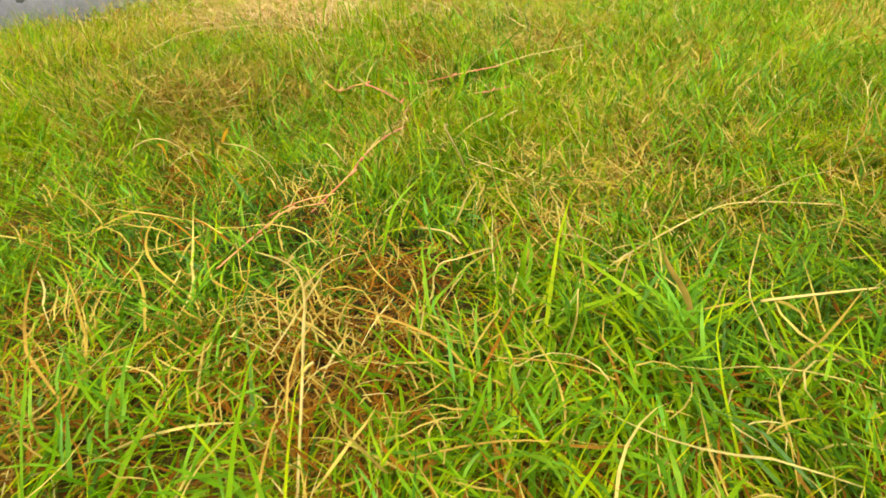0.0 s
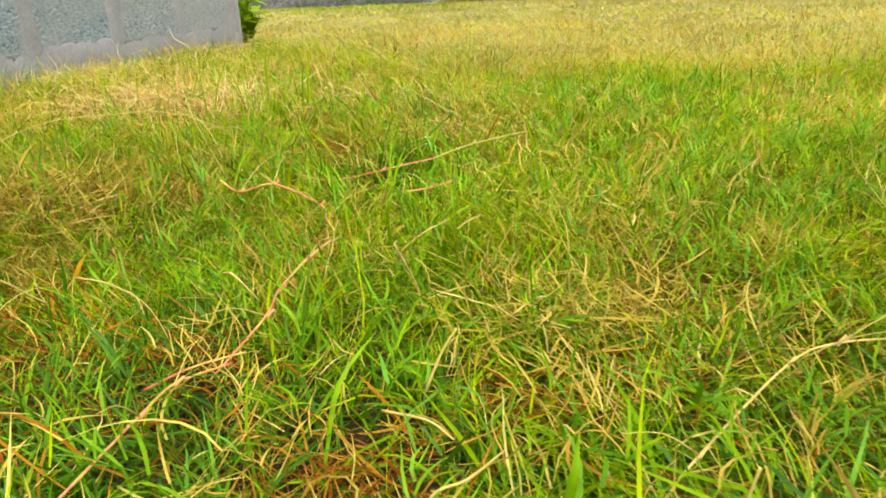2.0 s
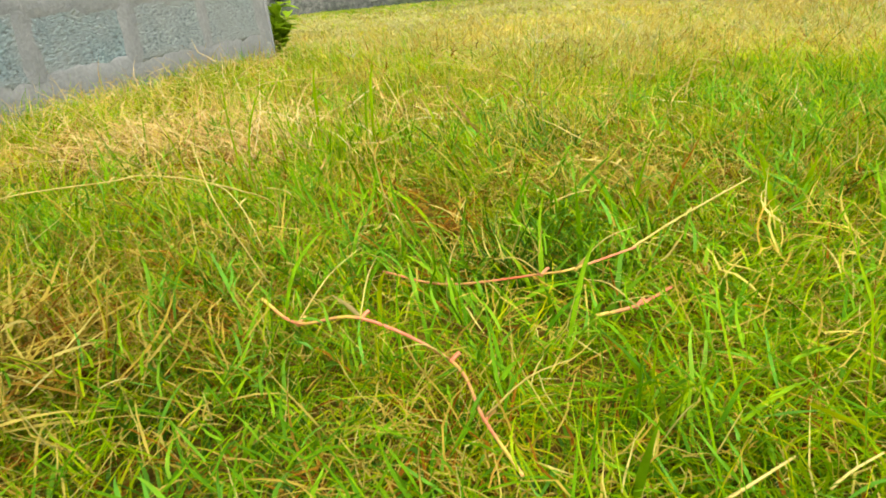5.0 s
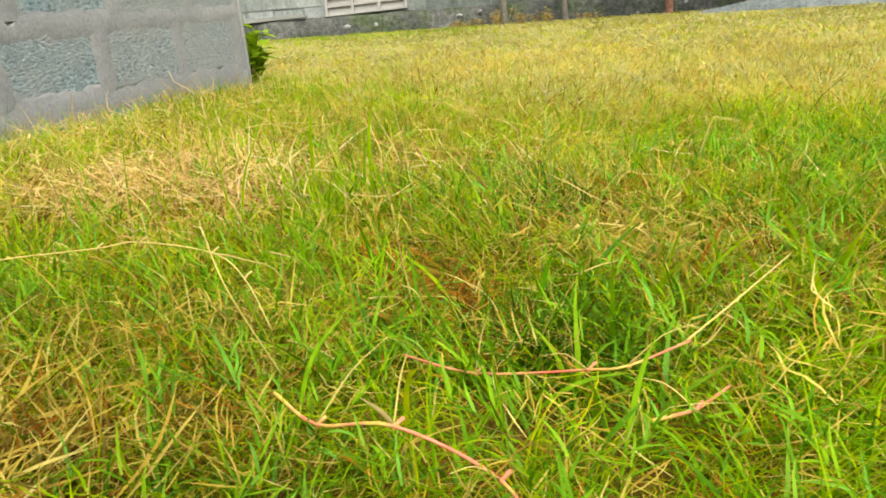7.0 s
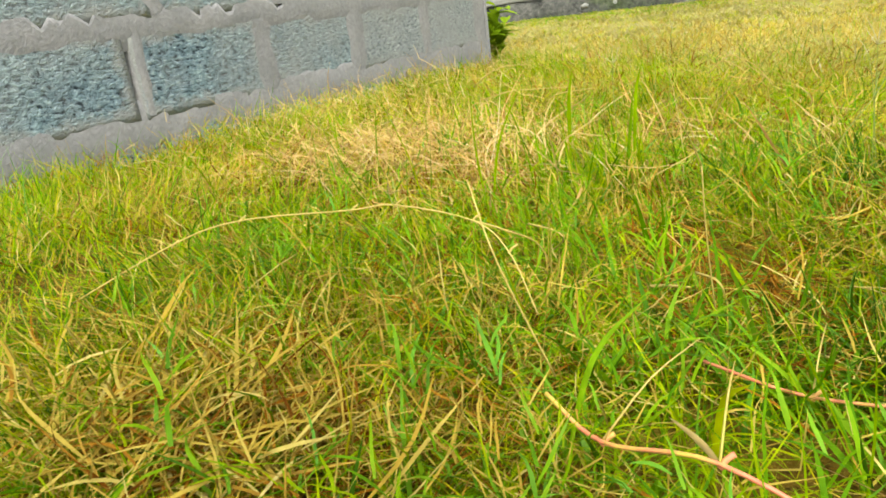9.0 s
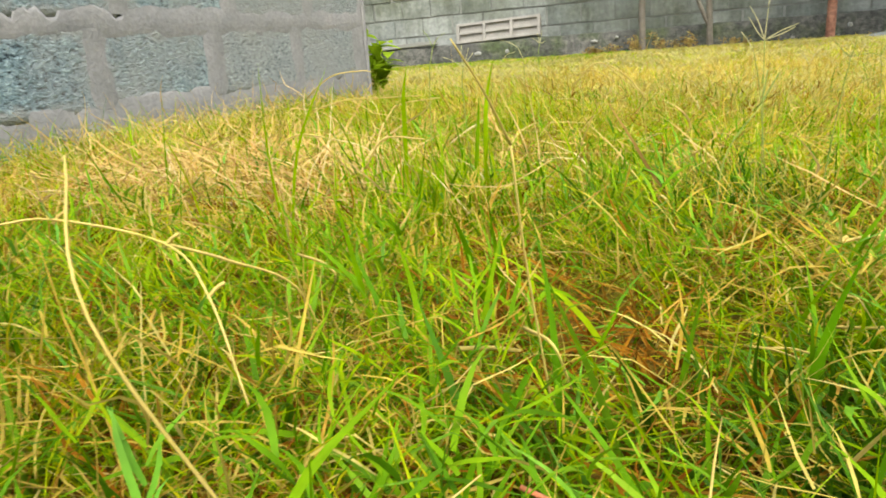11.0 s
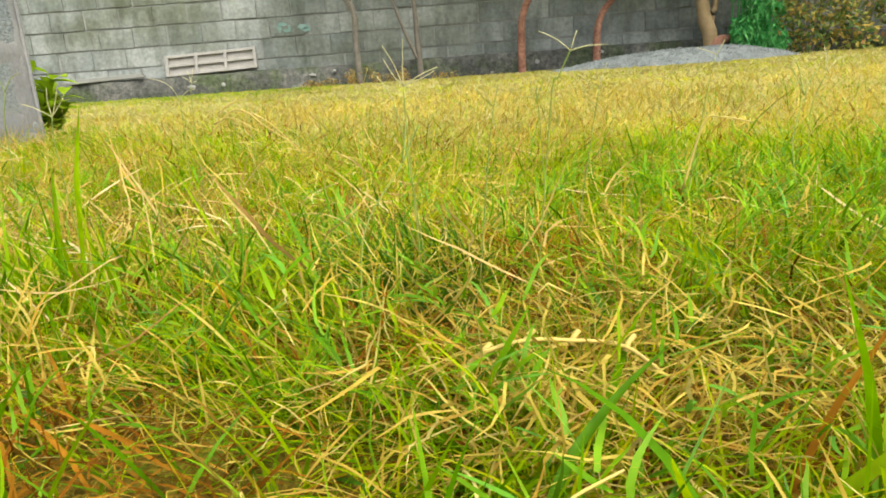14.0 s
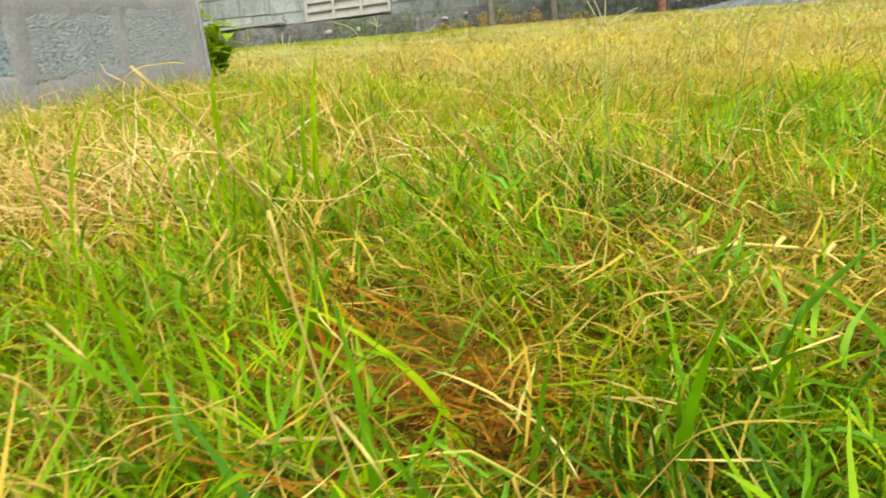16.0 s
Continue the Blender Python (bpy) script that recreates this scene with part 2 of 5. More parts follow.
M_TEAL = solid("teal_paint", [(0.3, (0.12, 0.22, 0.19)), (0.7, (0.20, 0.27, 0.245))], 12, [(60, 0.3, 0.005)], 0.8, 0.3)
M_BARK = solid("grey_bark", [(0.3, (0.085, 0.075, 0.06)), (0.7, (0.16, 0.135, 0.11))], 12, [(45, 0.8, 0.01)], 0.9, 0.2)
M_REDBARK = solid("reddish_bark", [(0.3, (0.188, 0.078, 0.052)), (0.7, (0.35, 0.174, 0.117))], 9, [(45, 0.8, 0.012)], 0.85, 0.2, (40, 0.6, 1.2))
M_TANBARK = solid("tan_bark", [(0.3, (0.23, 0.155, 0.08)), (0.7, (0.34, 0.24, 0.13))], 10, [(45, 0.6, 0.008)], 0.85, 0.2)
M_RUNNER = solid("red_runner", [(0.35, (0.55, 0.11, 0.05)), (0.5, (0.50, 0.17, 0.08)), (0.6, (0.52, 0.34, 0.06))], 22, [(200, 0.2, 0.001)], 0.5, 0.4)
M_STALK = solid("straw_stalk", [(0.3, (0.34, 0.25, 0.04)), (0.55, (0.44, 0.32, 0.09)), (0.7, (0.33, 0.30, 0.04))], 16, [(200, 0.2, 0.001)], 0.55, 0.35)
M_SEED = solid("pale_seed", [(0.3, (0.29, 0.277, 0.117)), (0.7, (0.443, 0.39, 0.204))], 40, [(400, 0.3, 0.001)], 0.7, 0.3)
M_SEEDDARK = solid("green_seed", [(0.3, (0.12, 0.18, 0.03)), (0.7, (0.28, 0.28, 0.06))], 40, [(400, 0.3, 0.001)], 0.7, 0.3)
M_WEED = leaf_material("weed_leaf", [(0.0, (0.09, 0.17, 0.008)), (0.45, (0.19, 0.30, 0.010)), (0.8, (0.32, 0.42, 0.014)), (1.0, (0.46, 0.50, 0.03))], 6, share=0.45)
M_SPRAY = leaf_material("pale_spray_leaf", [(0.0, (0.10, 0.16, 0.06)), (0.5, (0.20, 0.26, 0.12)), (1.0, (0.32, 0.34, 0.20))], 4)
M_DRYWEED = leaf_material("withered_weed", [(0.0, (0.24, 0.14, 0.05)), (0.5, (0.33, 0.22, 0.07)), (1.0, (0.33, 0.30, 0.09))], 6)
M_CROWN = leaf_material("crown_leaf", [(0.0, (0.04, 0.10, 0.03)), (0.5, (0.08, 0.16, 0.05)), (1.0, (0.16, 0.20, 0.10))], 2)
M_BAMBOO = leaf_material("bamboo_leaf", [(0, (0.036, 0.196, 0.048)), (0.5, (0.084, 0.345, 0.09)), (1, (0.192, 0.46, 0.144))], 3)
M_SHRUB = leaf_material("turning_leaf", [(0.0, (0.07, 0.13, 0.04)), (0.35, (0.17, 0.23, 0.06)), (0.6, (0.32, 0.31, 0.08)), (0.8, (0.46, 0.33, 0.07)), (1.0, (0.30, 0.16, 0.07))], 4)


# ---- helpers ----
def link_mesh(name, verts, faces, material, parent=None, label="", smooth=False):
    me = bpy.data.meshes.new(name)
    me.from_pydata(verts, [], faces)
    me.update()
    if smooth:
        me.polygons.foreach_set("use_smooth", [True] * len(me.polygons))
    if material:
        me.materials.append(material)
    ob = new(name, me)
    ob.parent = parent
    if label:
        ob["label"] = label
    return ob


def part(name, bm, material, parent=None, label="", smooth=False):
    me = bpy.data.meshes.new(name)
    bm.to_mesh(me)
    bm.free()
    if smooth:
        me.polygons.foreach_set("use_smooth", [True] * len(me.polygons))
    me.materials.append(material)
    ob = new(name, me)
    ob.parent = parent
    if label:
        ob["label"] = label
    return ob


def empty(name, x=0, y=0, z=0, label="", category="", group="", kind=""):
    ob = new(name)
    ob.location = (x, y, z)
    return tagged(ob, label, category, group, kind)


def box(bm, x0, x1, y0, y1, z0, z1, bevel=0.0):
    r = bmesh.ops.create_cube(bm, size=1.0)["verts"]
    for v in r:
        v.co = Vector((x0 + (v.co.x + 0.5) * (x1 - x0), y0 + (v.co.y + 0.5) * (y1 - y0), z0 + (v.co.z + 0.5) * (z1 - z0)))
    if bevel:
        es = list({e for v in r for e in v.link_edges})
        bmesh.ops.bevel(bm, geom=es, offset=bevel, segments=1, affect="EDGES")
    return bm


def tube_data(points, radii, sides=8):
    """Vertices and faces of a round tube along the points."""
    verts, faces = [], []
    pts = [Vector(p) for p in points]
    for i, p in enumerate(pts):
        d = (pts[min(i + 1, len(pts) - 1)] - pts[max(i - 1, 0)]).normalized()
        side = d.cross(Vector((0.3, 0.1, 1))).normalized()
        if side.length < 0.1:
            side = d.cross(Vector((1, 0, 0))).normalized()
        up = side.cross(d).normalized()
        for k in range(sides):
            a = 2 * math.pi * k / sides
            verts.append(p + (side * math.cos(a) + up * math.sin(a)) * radii[i])
    for i in range(len(pts) - 1):
        for k in range(sides):
            a, b = i * sides + k, i * sides + (k + 1) % sides
            faces.append((a, b, b + sides, a + sides))
    faces.append(tuple(range(sides - 1, -1, -1)))
    faces.append(tuple(range((len(pts) - 1) * sides, len(pts) * sides)))
    return verts, faces


def curve_through(points, steps=6):
    """A smooth line through the points (Catmull-Rom)."""
    p = [Vector(q) for q in points]
    p = [p[0] * 2 - p[1]] + p + [p[-1] * 2 - p[-2]]
    out = []
    for i in range(1, len(p) - 2):
        for k in range(steps):
            t = k / steps
            a, b, c, d = p[i - 1], p[i], p[i + 1], p[i + 2]
            out.append(0.5 * (2 * b + (c - a) * t + (2 * a - 5 * b + 4 * c - d) * t * t + (3 * b - a - 3 * c + d) * t ** 3))
    out.append(p[-2])
    return out


def tube(name, points, r0, r1, material, parent=None, sides=8, label="", steps=6):
    line = curve_through(points, steps)
    n = len(line)
    radii = [r0 + (r1 - r0) * i / (n - 1) for i in range(n)]
    v, f = tube_data(line, radii, sides)
    return link_mesh(name, v, f, material, parent, label, smooth=True)


# smooth value noise on numpy arrays
_rng = np.random.default_rng(5)
_lattice = _rng.random((256, 256))


def value_noise(x, y, scale, seed=0):
    x, y = x * scale + 37.2 * seed, y * scale + 11.9 * seed
    xi, yi = np.floor(x).astype(int), np.floor(y).astype(int)
    fx, fy = x - xi, y - yi
    fx, fy = fx * fx * (3 - 2 * fx), fy * fy * (3 - 2 * fy)
    g = lambda a, b: _lattice[a % 256, b % 256]
    return (g(xi, yi) * (1 - fx) + g(xi + 1, yi) * fx) * (1 - fy) + (g(xi, yi + 1) * (1 - fx) + g(xi + 1, yi + 1) * fx) * fy


def ground_z(x, y):
    """Height of the soil: a lumpy lawn."""
    x, y = np.asarray(x, float), np.asarray(y, float)
    near = np.exp(-np.maximum(0, np.hypot(x, y - 4) - 12) / 6)
    t = np.clip((y - 2.6) / 6.5, 0, 1)
    return 0.03 - 0.09 * t * t * (3 - 2 * t) + near * (0.035 * (value_noise(x, y, 1.3, 1) - 0.5) + 0.02 * (value_noise(x, y, 4.0, 2) - 0.5))


# ---- ground ----
def build_ground():
    coarse = [-400, -150, -60, -25]
    xs = coarse + list(np.arange(-12, 12.01, 0.16)) + [-c for c in reversed(coarse)]
    ys = coarse + list(np.arange(-8, 14.01, 0.16)) + [25, 60, 150, 400]
    X, Y = np.meshgrid(xs, ys)
    Z = ground_z(X, Y)
    nx, ny = len(xs), len(ys)
    verts = np.stack([X, Y, Z], -1).reshape(-1, 3).tolist()
    faces = [(j * nx + i, j * nx + i + 1, (j + 1) * nx + i + 1, (j + 1) * nx + i) for j in range(ny - 1) for i in range(nx - 1)]
    ob = link_mesh("ground", verts, faces, M_SOIL, smooth=True)
    tagged(ob, "brown soil and thatch under the lawn", "ground", kind="structure")


build_ground()

# ---- near block wall ----
NW_X, NW_END, NW_BACK = -1.532, 4.50, -3.5
BED0, COURSE, PITCH = 0.106, 0.203, 0.397


def rough_slab(w, h, d, nx, ny, amp, seed):
    """A block whose face, towards +x, is slightly uneven; centred on y and z, back at -d."""
    rnd = random.Random(seed)
    verts, faces = [], []
    for j in range(ny + 1):
        for i in range(nx + 1):
            edge = i in (0, nx) or j in (0, ny)
            verts.append(((-0.004 if edge else 0.0) + rnd.uniform(-amp, amp) * (0.4 if edge else 1), -w / 2 + w * i / nx, -h / 2 + h * j / ny))
    for j in range(ny):
        for i in range(nx):
            a = j * (nx + 1) + i
            faces.append((a, a + 1, a + nx + 2, a + nx + 1))
    n = len(verts)
    verts += [(-d, -w / 2, -h / 2), (-d, w / 2, -h / 2), (-d, w / 2, h / 2), (-d, -w / 2, h / 2)]
    faces += [(n, n + 3, n + 2, n + 1)]
    bottom = list(range(0, nx + 1))
    top = list(range((nx + 1) * ny, (nx + 1) * (ny + 1)))
    left = [j * (nx + 1) for j in range(ny + 1)]
    right = [j * (nx + 1) + nx for j in range(ny + 1)]
    faces += [tuple([n, n + 1] + bottom[::-1]), tuple([n + 3] + top + [n + 2]), tuple([n] + left + [n + 3]), tuple([n + 1, n + 2] + right[::-1])]
    return verts, faces


def slab_mesh(name, w, h, d, nx, ny, amp, seed, material):
    me = bpy.data.meshes.new(name)
    v, f = rough_slab(w, h, d, nx, ny, amp, seed)
    me.from_pydata(v, [], f)
    me.materials.append(material)
    return me


def near_block(name, w, h, seed, material):
    """A rough block, its face uneven, its rim hidden under the smeared mortar."""
    nx, ny = max(6, int(w / 0.018)), 11
    verts, faces = [], []
    for j in range(ny + 1):
        for i in range(nx + 1):
            y, z = -w / 2 + w * i / nx, -h / 2 + h * j / ny
            x = -0.0046 + 0.0014 * noise.noise((y * 14, z * 14 + seed * 5.1, 7.0)) + 0.0009 * noise.noise((y * 50, z * 50, seed))
            verts.append((x, y, z))
    for j in range(ny):
        for i in range(nx):
            a = j * (nx + 1) + i
            faces.append((a, a + 1, a + nx + 2, a + nx + 1))
    me = bpy.data.meshes.new(name)
    me.from_pydata(verts, [], faces)
    me.polygons.foreach_set("use_smooth", [True] * len(faces))
    # sides and back
    bm = bmesh.new()
    bm.from_mesh(me)
    rim_edges = [e for e in bm.edges if e.is_boundary]
    made = bmesh.ops.extrude_edge_only(bm, edges=rim_edges)["geom"]
    for v in made:
        if isinstance(v, bmesh.types.BMVert):
            v.co.x = -0.05
    bmesh.ops.recalc_face_normals(bm, faces=bm.faces)
    bm.to_mesh(me)
    bm.free()
    me.materials.append(material)
    return me


def mortar_strip(verts, faces, p0, p1, half, seed, upper=None):
    """A low bulging band of mortar from p0 to p1 (y, z) that thins out over the blocks. upper(y): share of the upper half that is left."""
    length = math.hypot(p1[0] - p0[0], p1[1] - p0[1])
    n = max(6, int(length / 0.02))
    dy, dz = (p1[0] - p0[0]) / length, (p1[1] - p0[1]) / length
    ny, nz = -dz, dy
    base = len(verts)
    for i in range(n + 1):
        t = i / n
        y, z = p0[0] + dy * length * t, p0[1] + dz * length * t
        ragged = 1 + 0.22 * noise.noise((y * 7, z * 7, seed))
        lo, hi = -half * ragged, half * (upper(y) if upper else ragged)
        for q in range(9):
            a = lo + (hi - lo) * q / 8
            yy, zz = y + ny * a, z + nz * a
            x = -0.0024 - 0.0066 * (a / half) ** 2 + 0.0016 * noise.noise((yy * 9, zz * 9, 1.5)) + 0.0014 * noise.noise((yy * 28, zz * 28, 3.5))
            verts.append((NW_X + x, y + ny * a, z + nz * a))
        verts.append((NW_X - 0.03, y + ny * hi, z + nz * hi))
    for i in range(n):
        for j in range(9):
            a = base + i * 10 + j
            faces.append((a, a + 10, a + 11, a + 1))


def open_bed(y):
    """Where the mortar has fallen out along the top of a bed joint."""
    if 2.3 < y < 3.35:
        return max(0.05, min(1.0, 0.62 + 1.1 * noise.noise((y * 11, 4.0, 0)) + 0.7 * noise.noise((y * 47, 2.0, 0))))
    return 1.0


def build_near_wall():
    wall = empty("wall_west", NW_X, 2, 0, "grey concrete block wall with wide smeared mortar joints", "wall", kind="structure")
    wall.matrix_world = Matrix.Identity(4)
    top = BED0 + COURSE * 8
    bm = bmesh.new()
    box(bm, NW_X - 0.2, NW_X - 0.03, NW_BACK, NW_END - 0.012, -0.3, top, 0.004)
    part("core", bm, M_MORTAR, wall)
    mv, mf = [], []
    for c in range(-1, 9):
        z = BED0 + COURSE * (c) - (0.012 if c == 0 else 0)
        if c >= 0:
            mortar_strip(mv, mf, (NW_BACK, z), (NW_END - 0.004, z), 0.062 if c == 0 else 0.052, c * 3.1, open_bed if c == 1 else None)
    # end of the wall: a smeared arris
    mortar_strip(mv, mf, (NW_END - 0.03, -0.1), (NW_END - 0.03, top), 0.032, 9.7)
    rows = []
    for c in range(-2, 8):
        z0 = BED0 + COURSE * c
        last = NW_END - 0.07 if c % 2 == 0 else NW_END - 0.38
        rows.append(((NW_END + last) / 2, z0 + COURSE / 2, NW_END - last))
        y = last
        while y > NW_BACK + PITCH:
            rows.append((y - PITCH / 2, z0 + COURSE / 2, PITCH))
            if c >= -1:
                cracked = c == 0 and 2.7 < y < 2.9
                mortar_strip(mv, mf, (y + (0.024 if cracked else 0), z0 + 0.015), (y + (0.030 if cracked else 0), z0 + COURSE - 0.015), 0.024 if cracked else 0.056, y * 1.7 + c)
            y -= PITCH
    link_mesh("mortar", mv, mf, M_MORTAR, wall, "pale smeared mortar", smooth=True)
    # the near face's end return
    bm = bmesh.new()
    box(bm, NW_X - 0.2, NW_X + 0.001, NW_END - 0.012, NW_END + 0.004, -0.3, top, 0.003)
    part("end_coat", bm, M_MORTAR, wall)
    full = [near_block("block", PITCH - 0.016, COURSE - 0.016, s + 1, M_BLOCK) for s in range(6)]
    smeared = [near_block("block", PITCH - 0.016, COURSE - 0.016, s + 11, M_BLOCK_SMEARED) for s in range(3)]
    ends = {}
    for i, (y, z, w) in enumerate(rows):
        if abs(w - PITCH) > 0.001 and round(w, 3) not in ends:
            ends[round(w, 3)] = near_block("block", w - 0.012, COURSE - 0.016, 17, M_BLOCK_SMEARED)
        ob = new("block", ends.get(round(w, 3), smeared[i % 3] if y > 3.75 else full[i % 6]))
        ob.parent = wall
        ob.matrix_basis = pose(NW_X + 0.0008 * math.sin(i * 2.3), y, z, 0.4 * math.sin(i * 1.3), 0, 0)


# ---- far block wall ----
FW_Y, FW_X0, FW_X1, FW_TOP = 10.47, -9.0, 9.0, 1.335
PLINTH_TOP = 0.225


def build_far_wall():
    wall = empty("wall_north", 0, FW_Y, 0, "weathered grey concrete block boundary wall with dark joints", "wall", kind="structure")
    wall.matrix_world = Matrix.Identity(4)
    bm = bmesh.new()
    box(bm, FW_X0, FW_X1, FW_Y + 0.018, FW_Y + 0.2, -0.3, FW_TOP, 0.005)
    part("core", bm, M_FARJOINT, wall)
    # footing, uneven and damp
    n = 520
    verts, faces = [], []
    for i in range(n + 1):
        x = FW_X0 + (FW_X1 - FW_X0) * i / n
        w = 0.19 + 0.05 * noise.noise((x * 2.1, 0, 0)) + 0.02 * noise.noise((x * 9, 1, 0))
        h = PLINTH_TOP - 0.006 + 0.012 * noise.noise((x * 3, 5, 0)) + 0.008 * noise.noise((x * 14, 8, 0))
        w += 0.018 * noise.noise((x * 22, 4, 0))
        verts += [(x, FW_Y - w - 0.05, -0.25), (x, FW_Y - w - 0.03 * noise.noise((x * 5, 3, 0)), h * 0.5), (x, FW_Y - w + 0.02, h - 0.015), (x, FW_Y - w + 0.05, h), (x, FW_Y + 0.02, h + 0.005)]
    for i in range(n):
        for j in range(4):
            a = i * 5 + j
            faces.append((a, a + 5, a + 6, a + 1))
    link_mesh("footing", verts, faces, M_PLINTH, wall, "damp dark mossy footing", smooth=True)
    pw, ph = 0.39, 0.22
    shapes = [slab_mesh("block", pw - 0.018, ph - 0.016, 0.05, 3, 2, 0.004, 20 + s, M_FARBLOCK) for s in range(4)]
    rest_v, rest_f = [], []
    k = 0
    for c in range(6):
        z = 0.125 + ph * (c + 0.5)
        tall = ph if c < 5 else FW_TOP - 0.125 - 5 * ph
        if c == 5:
            z = FW_TOP - tall / 2
            shapes = [slab_mesh("block", pw - 0.018, tall - 0.012, 0.05, 3, 1, 0.004, 30 + s, M_FARBLOCK) for s in range(4)]
        x = FW_X0 + (0.02 if c % 2 else 0.19) + pw / 2 + 0.03 * math.sin(c * 2.2)
        while x < FW_X1 - pw / 2:
            k += 1
            m = Matrix.Translation((x + 0.006 * math.sin(k * 1.9), FW_Y + 0.004 * math.sin(k * 2.7), z + 0.004 * math.sin(k * 3.3))) @ Euler((0, radians(0.7 * math.sin(k * 1.1)), radians(-90))).to_matrix().to_4x4()
            if -6.3 < x < 4.6:
                ob = new("block", shapes[k % 4])
                ob.parent = wall
                ob.matrix_basis = m
            else:
                v, f = rough_slab(pw - 0.018, tall - 0.014, 0.05, 1, 1, 0.003, k)
                b = len(rest_v)
                rest_v += [m @ Vector(p) for p in v]
                rest_f += [tuple(b + i for i in q) for q in f]
            x += pw
    ob = link_mesh("blocks_beyond", rest_v, rest_f, M_FARBLOCK, wall)
    ob["kind"] = "stuff"
    # rubble stones stuck in the footing
    rnd = random.Random(4)
    for _ in range(18):
        x = rnd.uniform(-3.2, 4.0)
        bm = bmesh.new()
        bmesh.ops.create_icosphere(bm, subdivisions=1, radius=1.0)
        s = (rnd.uniform(0.02, 0.06), 0.03, rnd.uniform(0.015, 0.035))
        for v in bm.verts:
            v.co = Vector((v.co.x * s[0], v.co.y * s[1], v.co.z * s[2])) * rnd.uniform(0.8, 1.15)
        ob = part("stone", bm, M_STONE, wall)
        ob.location = (x, FW_Y - 0.19 - 0.05 * noise.noise((x * 2.1, 0, 0)), rnd.uniform(0.0, 0.17))
        ob.rotation_euler = (0, rnd.uniform(-0.5, 0.5), 0)
    # faded teal paint marks
    for (x, z, w, h) in ((-2.06, 0.70, 0.045, 0.022), (-2.10, 0.655, 0.02, 0.04), (-2.02, 0.63, 0.04, 0.018), (-1.99, 0.66, 0.016, 0.03), (-1.83, 0.66, 0.065, 0.03), (-1.80, 0.63, 0.05, 0.022)):
        vs, n = [(0, 0, 0)], 18
        for i in range(n):
            a = 2 * math.pi * i / n
            r = 1 + 0.5 * noise.noise((math.cos(a) * 2, math.sin(a) * 2, x * 5))
            vs.append((math.cos(a) * w * r, 0, math.sin(a) * h * r))
        ob = link_mesh("paint_mark", vs, [(0, i + 1, (i + 1) % n + 1) for i in range(n)], M_TEAL, wall, "faded teal paint smudge")
        ob.location = (x, FW_Y - 0.009, z)


# ---- things against the far wall ----
def build_panel():
    w, h = 1.03, 0.235
    thing = empty("slatted_panel", label="pale rectangular panel with six recessed cells leaning on the wall footing", category="panel")
    rail, stile = 0.032, 0.038
    bm = box(bmesh.new(), -w / 2, w / 2, 0.030, 0.042, 0.004, h - 0.004)
    part("backing", bm, M_PANEL, thing)
    for z in (0, h / 2 - rail / 2, h - rail):
        bm = box(bmesh.new(), -w / 2, w / 2, 0, 0.032, z, z + rail, 0.004)
        part("rail", bm, M_PANEL, thing)
    for i in range(4):
        x = -w / 2 + (w - stile) * i / 3
        bm = box(bmesh.new(), x, x + stile, -0.004, 0.030, -0.001, h + 0.001, 0.004)
        part("stile", bm, M_PANEL, thing)
    thing.matrix_world = pose(-2.885, 10.31, PLINTH_TOP + 0.012, -14, -2.0, 1)


def build_planks():
    for i, (x, y, z, l, tilt, yaw) in enumerate(((-4.07, 10.30, 0.222, 0.86, -1.5, 1.0), (-4.10, 10.38, 0.222, 0.82, -1.5, -0.5))):
        hgt = 0.026 if i == 0 else 0.050
        bm = box(bmesh.new(), -l / 2, l / 2, -0.03, 0.03, 0, hgt, 0.005)
        for v in bm.verts:
            v.co.z += 0.004 * math.sin(v.co.x * 5 + i)
        ob = part("plank", bm, M_PLANK)
        tagged(ob, "weathered pale timber plank lying on the wall footing", "plank", "planks on the footing")
        ob.matrix_world = pose(x, y, z, 0, tilt, yaw)


def leaf_cloud(name, centres, n, size, material, parent, seed, hang=0.3, slim=0.45, label=""):
    """Many small pointed leaves round the given centres (x, y, z, radius)."""
    r = np.random.default_rng(seed)
    c = np.array(centres, float)
    pick = r.integers(0, len(c), n)
    d = r.normal(size=(n, 3))
    d /= np.linalg.norm(d, axis=1)[:, None]
    pos = c[pick, :3] + d * (c[pick, 3] * r.random(n) ** 0.45)[:, None]
    yaw, pitch = r.random(n) * 2 * np.pi, -hang + r.normal(0, 0.5, n)
    ax = np.stack([np.cos(yaw) * np.cos(pitch), np.sin(yaw) * np.cos(pitch), np.sin(pitch)], 1)
    sd = np.cross(ax, r.normal(size=(n, 3)))
    sd /= np.linalg.norm(sd, axis=1)[:, None]
    L = size * r.uniform(0.6, 1.3, n)[:, None]
    W = L * slim * 0.5
    nrm = np.cross(ax, sd)
    v = np.stack([pos, pos + ax * L * 0.45 + sd * W + nrm * W * 0.3, pos + ax * L, pos + ax * L * 0.45 - sd * W + nrm * W * 0.3], 1).reshape(-1, 3)
    f = [(4 * i, 4 * i + 1, 4 * i + 2, 4 * i + 3) for i in range(n)]
    return link_mesh(name, v.tolist(), f, material, parent, label)


def tree(label, trunk, r0, r1, bark, limbs, crown, leaves, leaf_mat, leaf_size, seed, hang=0.6, slim=0.4):
    t = empty("tree", label=label, category="tree")
    bole = tube("trunk", trunk, r0, r1, bark, t, 10)
    for pts, a, b in limbs:
        tube("limb", pts, a, b, bark, bole, 6)
    if crown:
        leaf_cloud("crown", crown, leaves, leaf_size, leaf_mat, t, seed, hang, slim)
    return t


